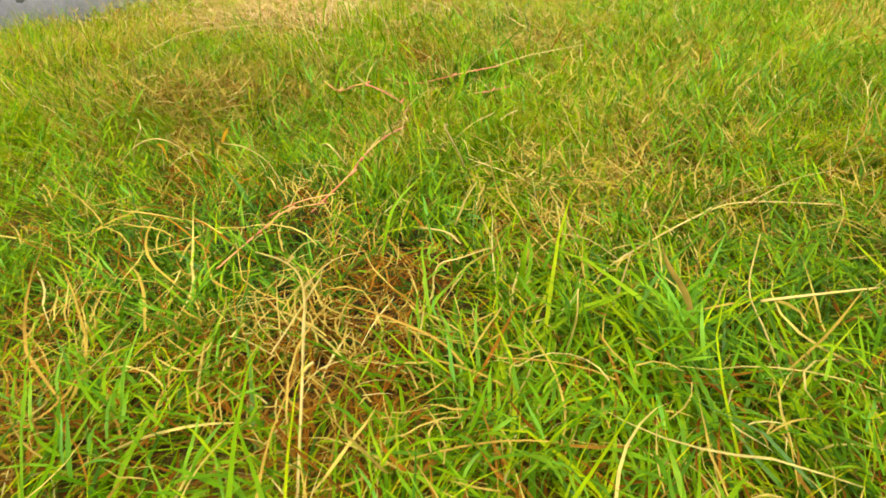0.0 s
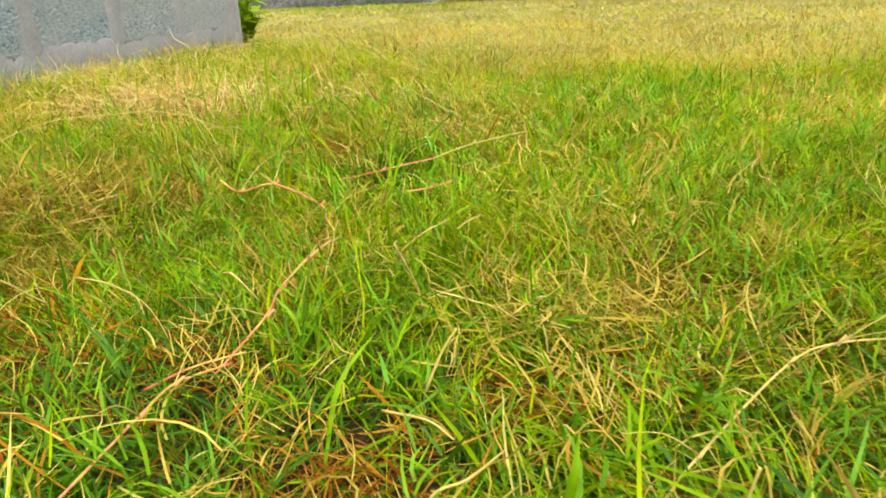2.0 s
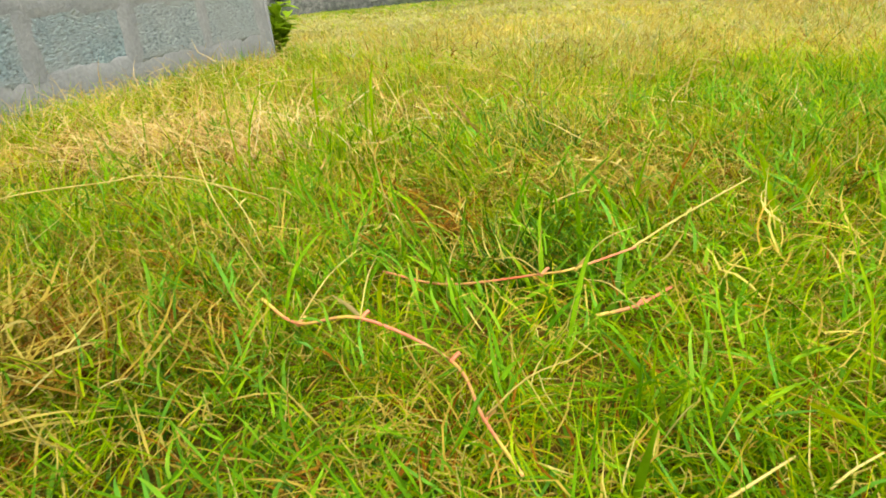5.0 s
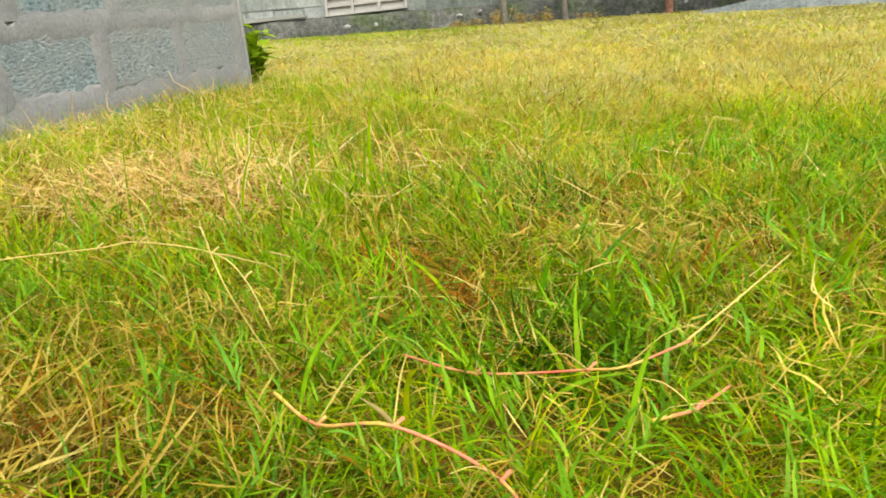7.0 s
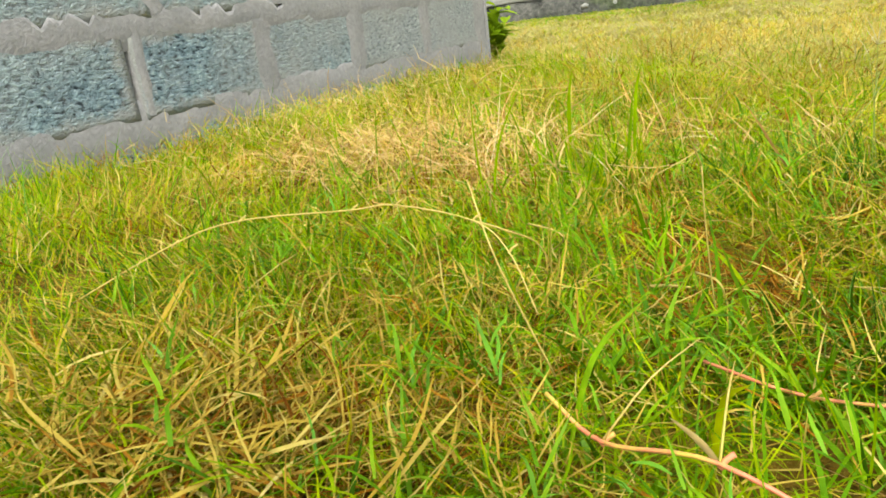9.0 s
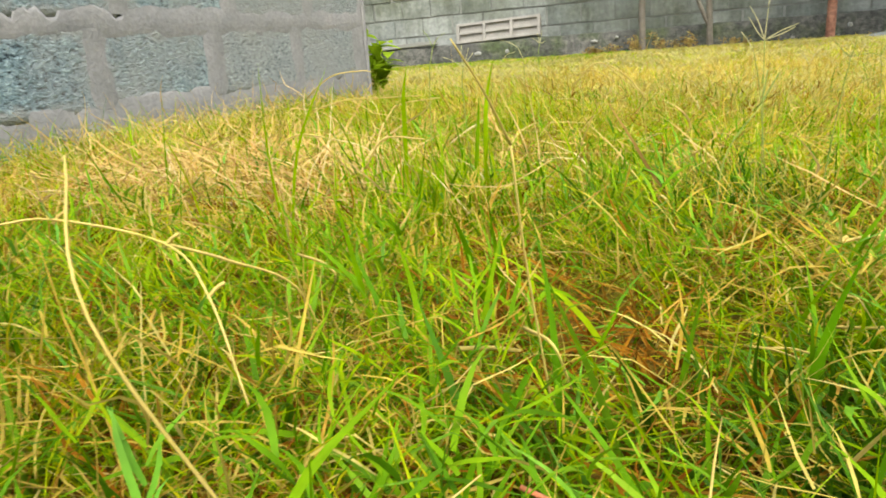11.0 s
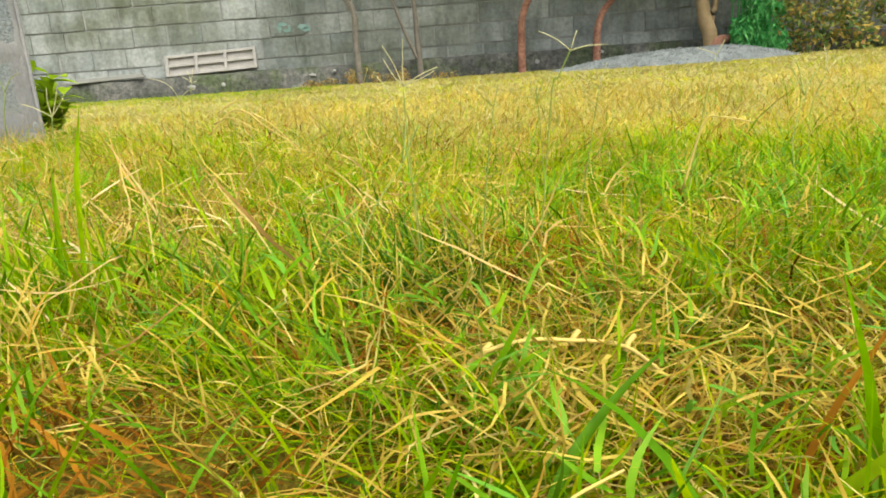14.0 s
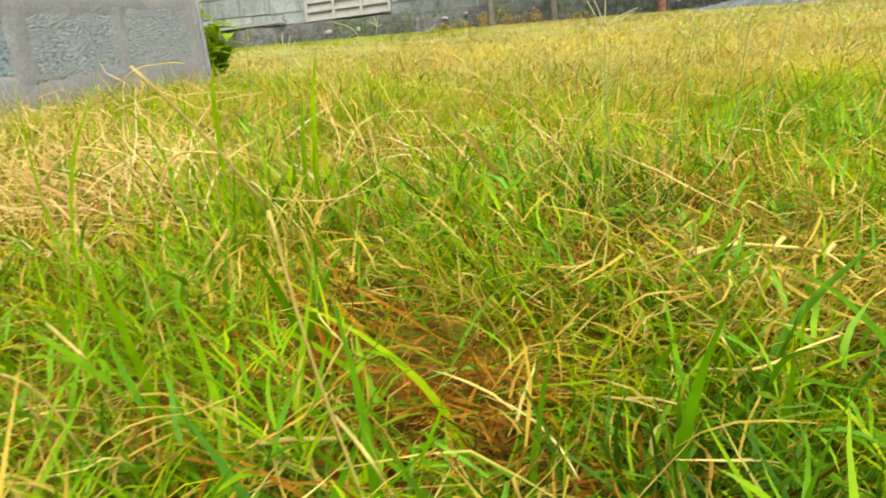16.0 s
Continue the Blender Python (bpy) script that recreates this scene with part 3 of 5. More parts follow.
def build_trees():
    rnd = random.Random(11)
    tree("thin grey-brown sapling standing before the block wall", [(-1.20, 10.1, -0.15), (-1.215, 10.1, 0.37), (-1.205, 10.1, 0.72), (-1.28, 10.1, 0.95), (-1.31, 10.1, 1.2), (-1.2, 10.1, 2.2)], 0.038, 0.018, M_BARK,
         [([(-1.205, 10.1, 0.70), (-1.30, 10.08, 0.88), (-1.44, 10.05, 1.04), (-1.7, 10.0, 1.4)], 0.014, 0.006)],
         [(-1.2, 10.1, 2.2, 0.7), (-1.7, 10.0, 1.8, 0.4), (-0.9, 10.1, 2.0, 0.5)], 1500, M_CROWN, 0.09, 1)
    tree("forked grey-brown sapling standing before the block wall", [(-0.53, 10.1, -0.15), (-0.55, 10.1, 0.40), (-0.557, 10.1, 0.74), (-0.563, 10.1, 1.05), (-0.50, 10.1, 2.0)], 0.034, 0.016, M_BARK,
         [([(-0.56, 10.1, 0.22), (-0.68, 10.09, 0.51), (-0.765, 10.07, 0.78), (-0.83, 10.05, 1.03), (-0.95, 10.0, 1.6)], 0.022, 0.01)],
         [(-0.5, 10.1, 2.1, 0.6), (-1.0, 10.0, 1.8, 0.4)], 1300, M_CROWN, 0.09, 2)
    # crown clumps on the next three trees are unseen, placed to shade the wall
    tree("young tree with a bare reddish-brown trunk", [(0.55, 10.05, -0.15), (0.555, 10.05, 0.25), (0.565, 10.05, 0.50), (0.605, 10.05, 0.66), (0.672, 10.05, 0.80), (0.724, 10.05, 0.96), (0.75, 10.05, 2.0)], 0.044, 0.03, M_REDBARK,
         [([(0.73, 10.05, 1.1), (0.95, 10.0, 1.4), (1.2, 9.9, 1.7)], 0.025, 0.01)],
         [(0.85, 9.9, 1.9, 0.7), (1.2, 9.7, 1.65, 0.55), (0.3, 9.8, 1.7, 0.6), (0.7, 9.4, 1.8, 0.6), (0.6, 9.6, 2.5, 0.8), (-0.1, 9.7, 2.2, 0.6), (0.9, 9.1, 2.1, 0.7)], 3000, M_CROWN, 0.11, 3)
    lean = tree("leaning tree with a curved reddish trunk and drooping leafy limbs", [(1.37, 10.1, -0.15), (1.362, 10.1, 0.20), (1.38, 10.1, 0.42), (1.44, 10.1, 0.577), (1.562, 10.08, 0.712), (1.75, 10.05, 0.83), (2.0, 10.0, 1.1), (2.2, 10.0, 1.8)], 0.045, 0.02, M_REDBARK,
         [([(1.50, 10.08, 0.65), (1.46, 10.0, 0.76), (1.38, 9.95, 0.88), (1.3, 9.9, 1.3)], 0.016, 0.007), ([(1.75, 10.05, 0.83), (1.95, 9.95, 0.86), (2.2, 9.85, 0.80)], 0.014, 0.005)],
         [(2.1, 9.7, 1.75, 0.55), (1.4, 9.7, 1.75, 0.5), (1.8, 9.2, 1.9, 0.6), (1.7, 9.5, 2.5, 0.8)], 3500, M_CROWN, 0.10, 4)
    leaf_cloud("spray", [(1.28, 9.98, 0.80, 0.12), (1.52, 10.0, 0.93, 0.15), (1.78, 9.98, 0.90, 0.17), (2.02, 9.92, 0.84, 0.17), (2.26, 9.87, 0.78, 0.14)], 560, 0.055, M_SPRAY, lean, 41, 0.8, 0.3, "pale drooping sprays of small leaves")["kind"] = "stuff"
    t = tree("tree with a straight tan trunk behind the gravel heap", [(2.57, 10.0, -0.15), (2.53, 10.0, 0.25), (2.47, 10.0, 0.42), (2.438, 10.0, 0.65), (2.39, 10.0, 0.95), (2.4, 10.0, 2.2)], 0.085, 0.05, M_TANBARK,
             [([(2.52, 10.02, 0.30), (2.60, 10.05, 0.6), (2.64, 10.1, 1.1), (2.75, 10.1, 1.9)], 0.036, 0.02)],
             [(2.5, 9.9, 2.1, 1.0), (3.1, 9.9, 1.9, 0.7), (1.9, 9.8, 1.9, 0.7), (2.6, 9.2, 1.9, 0.7), (3.4, 9.5, 1.8, 0.7), (2.9, 9.8, 1.5, 0.35), (3.3, 8.9, 2.0, 0.7), (3.2, 9.4, 2.6, 0.9), (4.2, 9.6, 2.1, 0.8), (2.4, 9.4, 2.8, 0.8)], 4500, M_CROWN, 0.11, 5)
    tube("root_flare", [(2.54, 9.97, -0.05), (2.56, 9.95, 0.10), (2.62, 9.94, 0.19), (2.74, 9.95, 0.21)], 0.10, 0.03, M_REDBARK, t, 8, "reddish broken root flare")
    # leafy shrubs before the wall
    b = empty("bamboo_shrub", label="dense bright green slender-leaved shrub before the wall", category="shrub")
    for i in range(9):
        x = 2.72 + 0.055 * i + rnd.uniform(-0.02, 0.02)
        tube("cane", [(x, 9.9, -0.05), (x + rnd.uniform(-0.04, 0.04), 9.88, 0.7), (x + rnd.uniform(-0.12, 0.12), 9.85, 1.7)], 0.010, 0.005, M_BAMBOO, b, 5)
    leaf_cloud("foliage", [(2.85, 9.85, 0.30, 0.17), (3.0, 9.85, 0.50, 0.22), (2.86, 9.85, 0.75, 0.2), (3.08, 9.85, 0.85, 0.24), (2.95, 9.85, 1.2, 0.35), (3.08, 9.85, 0.20, 0.18)], 3800, 0.085, M_BAMBOO, b, 6, 1.0, 0.25)
    for j, (x, n, zz) in enumerate(((3.50, 1700, 0.42), (4.0, 1700, 0.38), (4.6, 1500, 0.42), (5.3, 1400, 0.5))):
        s = empty("shrub", label="straggly shrub with yellow, brown and dull green leaves", category="shrub", group="shrubs along the wall")
        for i in range(6):
            dx, dy = rnd.uniform(-0.3, 0.3), rnd.uniform(-0.1, 0.1)
            tube("stem", [(x + dx * 0.2, 9.9, -0.05), (x + dx * 0.6, 9.9 + dy, 0.5), (x + dx, 9.88 + dy, 1.2)], 0.012, 0.004, M_BARK, s, 5)
        leaf_cloud("foliage", [(x, 9.88, 0.14, 0.24), (x - 0.2, 9.85, zz, 0.25), (x + 0.2, 9.88, zz + 0.15, 0.28), (x, 9.9, 1.0, 0.35), (x + 0.1, 9.9, 1.4, 0.4)], n, 0.065, M_SHRUB, s, 30 + j, 0.4, 0.5)


def dry_weed(x, y, h, seed):
    """A withered weed: thin reddish stems with shrivelled leaves."""
    w = empty("dry_weed", label="withered reddish-brown weed at the foot of the block wall", category="weed", group="withered weeds along the wall")
    rnd = random.Random(seed)
    tips = []
    for _ in range(6):
        dx, dy, k = rnd.uniform(-0.13, 0.13), rnd.uniform(-0.06, 0.06), rnd.uniform(0.6, 1.0)
        top = (x + dx, y + dy, -0.06 + h * k)
        tube("stem", [(x + dx * 0.2, y, -0.08), (x + dx * 0.7, y + dy * 0.6, -0.06 + h * k * 0.6), top], 0.005, 0.002, M_DRYWEED, w, 4, steps=3)
        tips.append((*top[:2], top[2] - h * 0.2, h * 0.3))
    leaf_cloud("foliage", tips, 150, 0.04, M_DRYWEED, w, seed, 0.2, 0.35)


def build_gravel():
    cx, cy, rx, ry, h = 1.95, 9.5, 1.45, 0.6, 0.20
    n, m = 64, 18
    verts, faces = [(cx + 0.35, cy, h - 0.055)], []
    for j in range(1, m + 1):
        t = j / m
        for i in range(n):
            a = 2 * math.pi * i / n
            x, y = cx + 0.35 * (1 - t) + math.cos(a) * rx * t * (1 + 0.12 * noise.noise((math.cos(a), math.sin(a), 3))), cy + math.sin(a) * ry * t
            z = h * (1 - t * t) ** 1.0 * (1 + 0.12 * noise.noise((x * 2.5, y * 2.5, 1))) + 0.012 * noise.noise((x * 15, y * 15, 0)) - 0.055 - (0.04 if t == 1 else 0)
            verts.append((x, y, z))
    for i in range(n):
        faces.append((0, 1 + i, 1 + (i + 1) % n))
    for j in range(m - 1):
        for i in range(n):
            a, b = 1 + j * n + i, 1 + j * n + (i + 1) % n
            faces.append((a, a + n, b + n, b))
    heap = link_mesh("gravel_mound", verts, faces, M_GRAVEL, smooth=True)
    tagged(heap, "low mound of pale grey gravel at the lawn's far edge", "gravel mound")
    rnd = random.Random(9)
    tv, tf = [], []
    for _ in range(2600):
        a, t = rnd.uniform(0, 2 * math.pi), rnd.random() ** 0.5 * 0.97
        x, y = cx + 0.35 * (1 - t) + math.cos(a) * rx * t, cy + math.sin(a) * ry * t
        z = h * (1 - t * t) * (1 + 0.12 * noise.noise((x * 2.5, y * 2.5, 1))) - 0.055
        s = rnd.uniform(0.006, 0.017)
        b = len(tv)
        for d in ((1, 0, 0), (-0.5, 0.85, 0), (-0.5, -0.85, 0), (0.1, 0.1, 0.9), (0, 0, -0.6)):
            tv.append((x + d[0] * s * rnd.uniform(0.7, 1.4), y + d[1] * s * rnd.uniform(0.7, 1.4), z + d[2] * s))
        tf += [(b, b + 1, b + 3), (b + 1, b + 2, b + 3), (b + 2, b, b + 3), (b + 1, b, b + 4), (b + 2, b + 1, b + 4), (b, b + 2, b + 4)]
    g = link_mesh("gravel", tv, tf, M_GRAVEL, heap)
    g["kind"] = "stuff"


# ---- weed at the end of the near wall ----
def build_weed():
    w = empty("weed", label="bright green broad-leaved weed growing at the wall's end", category="weed")
    rnd = random.Random(3)
    bx, by = -1.60, 4.62
    for _ in range(16):
        dx, dy, h = rnd.uniform(-0.05, 0.05), rnd.uniform(-0.03, 0.08), rnd.uniform(0.11, 0.25)
        pts = [(bx + dx * 0.2, by + dy * 0.2, 0.0), (bx + dx * 0.7, by + dy * 0.6, h * 0.6), (bx + dx * 1.3, by + dy, h)]
        stem = tube("stem", pts, 0.004, 0.002, M_WEED, w, 5, steps=3)
        for k in range(7):
            t = 0.2 + 0.8 * k / 6
            px, py, pz = bx + dx * (0.2 + 1.1 * t), by + dy * (0.2 + 0.8 * t), h * t
            yaw, L, W = rnd.uniform(0, 6.28), rnd.uniform(0.07, 0.125), rnd.uniform(0.018, 0.032)
            up = rnd.uniform(0.2, 1.1)
            ax, sd = Vector((math.cos(yaw) * math.cos(up), math.sin(yaw) * math.cos(up), math.sin(up))), Vector((-math.sin(yaw), math.cos(yaw), 0))
            nn = ax.cross(sd)
            vs, fs = [], []
            for q, (a, b) in enumerate(((0, 0.1), (0.2, 0.7), (0.45, 1.0), (0.75, 0.65), (1.0, 0.05))):
                c = Vector((px, py, pz)) + ax * L * a - Vector((0, 0, 1)) * L * 0.35 * a * a
                vs += [c - sd * W * b + nn * W * 0.3 * b, c, c + sd * W * b + nn * W * 0.3 * b]
            for q in range(4):
                for e in range(2):
                    i = q * 3 + e
                    fs.append((i, i + 1, i + 4, i + 3))
            link_mesh("leaf", vs, fs, M_WEED, stem, smooth=True)
    return w


# ---- runners and seed heads in the lawn ----
def runner(points, r, material, label, twigs=0, seed=0):
    ob = empty("runner", label=label, category="grass runner")
    stem = tube("stem", points, r, r * 0.75, material, ob, 6)
    rnd = random.Random(seed)
    for p in points[1:-1]:
        tube("node", [Vector(p) + Vector((0, 0, -0.002)), Vector(p) + Vector((0.002, 0.002, 0.001)), Vector(p) + Vector((0.005, 0.004, 0.003))], r * 1.25, r * 1.1, material, stem, 6, steps=2)
        for _ in range(twigs):
            a = rnd.uniform(0, 6.28)
            q = Vector(p)
            e = q + Vector((math.cos(a), math.sin(a), rnd.uniform(0.2, 0.8))) * rnd.uniform(0.03, 0.06)
            tube("shoot", [q, q.lerp(e, 0.5) + Vector((0, 0, 0.006)), e], r * 0.6, r * 0.2, M_STALK, stem, 4, steps=3)
    return ob


def seed_head(base, top, fingers, material, spread=0.8, length=0.045, seed=0, tips=()):
    """A grass stalk that ends in slender spikes."""
    ob = empty("seed_stalk", label="slender grass stalk ending in thin finger-like seed spikes", category="grass stalk", group="seed stalks in the lawn")
    b, t = Vector(base), Vector(top)
    bend = (b + t) / 2 + Vector((0.012 * math.sin(seed), 0.012 * math.cos(seed * 2.1), 0.01))
    tube("stalk", [b, bend, t], 0.0005, 0.0004, M_SEEDDARK, ob, 5)
    up = (t - b).normalized()
    rnd = random.Random(seed)
    for tip in tips:
        e = t + Vector(tip)
        tube("spike", [t, t.lerp(e, 0.5) + Vector((0, 0, 0.004)), e], 0.0006, 0.0004, material, ob, 5, steps=4)
    for i in range(0 if tips else fingers):
        a = 2 * math.pi * i / fingers + rnd.uniform(-0.3, 0.3)
        s = rnd.uniform(0.6, 1.2) * spread
        d = (up + Vector((math.cos(a), math.sin(a) * 0.6, 0)) * s).normalized()
        L = length * rnd.uniform(0.8, 1.2)
        e = t + d * L + Vector((0, 0, -0.25 * L * s))
        tube("spike", [t, t + d * L * 0.5, e], 0.0006, 0.0004, material, ob, 5, steps=4)
    return ob


def fingers(stalk, spikes, material):
    """A grass stalk through the given points, and its seed spikes, each from the stalk's top through its own points."""
    ob = empty("seed_stalk", label="slender grass stalk ending in thin finger-like seed spikes", category="grass stalk", group="seed stalks in the lawn")
    tube("stalk", stalk, 0.00045, 0.0004, material if material is M_STALK else M_SEEDDARK, ob, 5)
    for pts in spikes:
        tube("spike", [stalk[-1], *pts], 0.0004, 0.00025, material, ob, 5, steps=4)


def build_runners():
    runner([(-0.345, 2.135, 0.075), (-0.311, 2.116, 0.067), (-0.257, 2.095, 0.083), (-0.199, 2.079, 0.066), (-0.168, 2.02, 0.070), (-0.143, 1.977, 0.074)], 0.00115, M_RUNNER, "pinkish-red creeping grass runner with pale joints", 1, 1)
    runner([(-0.143, 1.965, 0.07), (-0.138, 1.898, 0.078), (-0.146, 1.86, 0.068), (-0.135, 1.816, 0.069), (-0.15, 1.76, 0.05)], 0.00101, M_RUNNER, "reddish creeping grass runner lying in the lawn", 1, 2)
    runner([(-0.285, 2.212, 0.062), (-0.231, 2.194, 0.060), (-0.158, 2.168, 0.080), (-0.135, 2.162, 0.087), (-0.098, 2.19, 0.09)], 0.00094, M_RUNNER, "red and straw-coloured creeping grass runner", 1, 3)
    runner([(-0.10, 2.19, 0.09), (-0.065, 2.239, 0.095), (-0.008, 2.342, 0.09)], 0.00079, M_STALK, "straw-coloured grass stem leaning across the lawn", 0, 8)
    runner([(-0.122, 2.145, 0.062), (-0.098, 2.156, 0.064), (-0.076, 2.18, 0.066)], 0.00130, M_RUNNER, "short red creeping grass stem in the lawn", 1, 9)
    runner([(-0.74, 2.14, 0.08), (-0.66, 2.18, 0.118), (-0.606, 2.20, 0.133), (-0.518, 2.22, 0.138), (-0.489, 2.232, 0.139), (-0.43, 2.231, 0.131), (-0.398, 2.215, 0.118), (-0.375, 2.2, 0.085)], 0.0006, M_STALK, "long straw-yellow grass runner arching over the lawn", 0, 4)
    grass_stem([(-0.43, 2.231, 0.131), (-0.418, 2.252, 0.118), (-0.403, 2.275, 0.099), (-0.396, 2.285, 0.06)], 0.0007, M_STALK, "straw-yellow stem branching off a long runner")
    fingers([(-0.489, 2.232, 0.139), (-0.490, 2.231, 0.143), (-0.490, 2.230, 0.147)], [((-0.495, 2.229, 0.152), (-0.500, 2.228, 0.155)), ((-0.489, 2.229, 0.154), (-0.488, 2.228, 0.160)), ((-0.483, 2.229, 0.150), (-0.478, 2.228, 0.151))], M_PALE)
    grass_stem([(-0.35, 2.16, 0.07), (-0.368, 2.142, 0.140), (-0.393, 2.166, 0.175)], 0.0006, M_STALK, "pale bleached stalk standing in the lawn")
    runner([(0.125, 1.69, 0.05), (0.142, 1.708, 0.065), (0.196, 1.784, 0.075), (0.23, 1.814, 0.075), (0.30, 1.86, 0.06)], 0.0008, M_STALK, "straw-yellow grass runner lying in the lawn", 1, 5)
    runner([(-0.168, 1.64, 0.05), (-0.158, 1.70, 0.062), (-0.155, 1.731, 0.064), (-0.141, 1.774, 0.055)], 0.00094, M_RUNNER, "reddish creeping grass runner lying in the lawn", 1, 6)
    runner([(0.03, 1.44, 0.05), (0.007, 1.495, 0.09), (-0.029, 1.558, 0.10), (-0.07, 1.60, 0.09), (-0.114, 1.625, 0.08)], 0.00086, M_STALK, "pale straw grass stalk forking above the lawn", 1, 7)
    runner([(-0.185, 2.44, 0.070), (-0.176, 2.44, 0.079), (-0.158, 2.44, 0.084), (-0.139, 2.44, 0.083), (-0.117, 2.44, 0.079), (-0.098, 2.44, 0.063)], 0.0011, M_STALK, "withered pale grass stem arching over the lawn", 0, 10)
    heads = [((-0.24, 2.55, 0.05), (-0.212, 2.58, 0.140), 2, M_SEEDDARK, 0.25, 0.026), ((0.10, 2.75, 0.05), (0.12, 2.8, 0.145), 3, M_SEEDDARK, 0.4, 0.03),
             ((0.25, 3.05, 0.04), (0.28, 3.08, 0.15), 3, M_SEED, 0.7, 0.035), ((-0.70, 3.55, 0.03), (-0.72, 3.57, 0.15), 1, M_SEED, 1.6, 0.05),
             ((-0.45, 3.05, 0.04), (-0.44, 3.07, 0.135), 2, M_SEEDDARK, 0.3, 0.03), ((0.32, 2.95, 0.04), (0.34, 2.97, 0.13), 3, M_SEEDDARK, 0.5, 0.03), ((-0.1, 3.4, 0.03), (-0.12, 3.42, 0.12), 3, M_SEED, 0.9, 0.035)]
    for i, (b, t, n, m, sp, ln) in enumerate(heads):
        seed_head(b, t, n, m, sp, ln, i + 4)
    # seed heads that stand above the lawn's far edge
    fingers([(-0.135, 2.6, 0.05), (-0.123, 2.6, 0.168), (-0.118, 2.6, 0.182), (-0.111, 2.6, 0.196)], [((-0.119, 2.6, 0.203), (-0.129, 2.6, 0.208)), ((-0.109, 2.6, 0.202), (-0.107, 2.6, 0.207)), ((-0.101, 2.6, 0.198), (-0.089, 2.6, 0.198))], M_SEED)
    fingers([(-0.208, 2.62, 0.05), (-0.210, 2.62, 0.12), (-0.211, 2.62, 0.182)], [((-0.216, 2.62, 0.196), (-0.222, 2.62, 0.207)), ((-0.210, 2.62, 0.197), (-0.209, 2.62, 0.210)), ((-0.216, 2.62, 0.188), (-0.222, 2.62, 0.199)), ((-0.200, 2.62, 0.188), (-0.189, 2.62, 0.192)), ((-0.199, 2.62, 0.186), (-0.191, 2.62, 0.190))], M_SEED)
    fingers([(-0.205, 2.62, 0.06), (-0.212, 2.62, 0.14), (-0.218, 2.62, 0.174)], [((-0.222, 2.62, 0.182), (-0.227, 2.62, 0.189))], M_SEED)
    fingers([(-0.482, 2.99, 0.05), (-0.479, 2.99, 0.166), (-0.476, 2.99, 0.191)], [((-0.477, 2.99, 0.197), (-0.479, 2.99, 0.204)), ((-0.481, 2.99, 0.195), (-0.486, 2.99, 0.198)), ((-0.472, 2.99, 0.191), (-0.469, 2.99, 0.193)), ((-0.474, 2.99, 0.198), (-0.472, 2.99, 0.206))], M_SEED)
    fingers([(-0.522, 3.06, 0.05), (-0.519, 3.06, 0.15), (-0.519, 3.06, 0.169)], [((-0.527, 3.06, 0.186), (-0.540, 3.06, 0.195), (-0.554, 3.06, 0.199))], M_SEED)
    fingers([(-0.172, 2.6, 0.05), (-0.162, 2.6, 0.135), (-0.157, 2.6, 0.167)], [((-0.155, 2.6, 0.174), (-0.154, 2.6, 0.180)), ((-0.162, 2.6, 0.172), (-0.167, 2.6, 0.178))], M_SEEDDARK)
    fingers([(-0.104, 2.8, 0.05), (-0.107, 2.8, 0.137), (-0.109, 2.8, 0.157)], [((-0.109, 2.8, 0.166), (-0.108, 2.8, 0.174)), ((-0.106, 2.8, 0.165), (-0.103, 2.8, 0.171)), ((-0.118, 2.8, 0.160), (-0.131, 2.8, 0.158))], M_SEEDDARK)
    fingers([(0.020, 2.8, 0.05), (0.036, 2.8, 0.147), (0.044, 2.8, 0.184)], [((0.048, 2.8, 0.190), (0.051, 2.8, 0.196)), ((0.036, 2.8, 0.188), (0.028, 2.8, 0.191))], M_SEED)
    fingers([(-0.095, 2.7, 0.05), (-0.080, 2.7, 0.14), (-0.075, 2.7, 0.168)], [((-0.072, 2.7, 0.177), (-0.069, 2.7, 0.186))], M_SEED)
    fingers([(-0.475, 2.7, 0.05), (-0.480, 2.7, 0.15), (-0.478, 2.7, 0.175)], [((-0.479, 2.7, 0.186), (-0.478, 2.7, 0.196)), ((-0.474, 2.7, 0.184), (-0.471, 2.7, 0.193)), ((-0.472, 2.7, 0.182), (-0.467, 2.7, 0.188)), ((-0.489, 2.7, 0.182), (-0.499, 2.7, 0.186))], M_SEED)
    fingers([(-0.520, 2.7, 0.05), (-0.515, 2.7, 0.162), (-0.509, 2.7, 0.195)], [((-0.512, 2.7, 0.205), (-0.518, 2.7, 0.213)), ((-0.503, 2.7, 0.204), (-0.495, 2.7, 0.208))], M_SEEDDARK)
    fingers([(-0.285, 2.27, 0.03), (-0.289, 2.245, 0.12), (-0.290, 2.236, 0.165)], [((-0.293, 2.223, 0.182), (-0.297, 2.210, 0.197))], M_STALK)
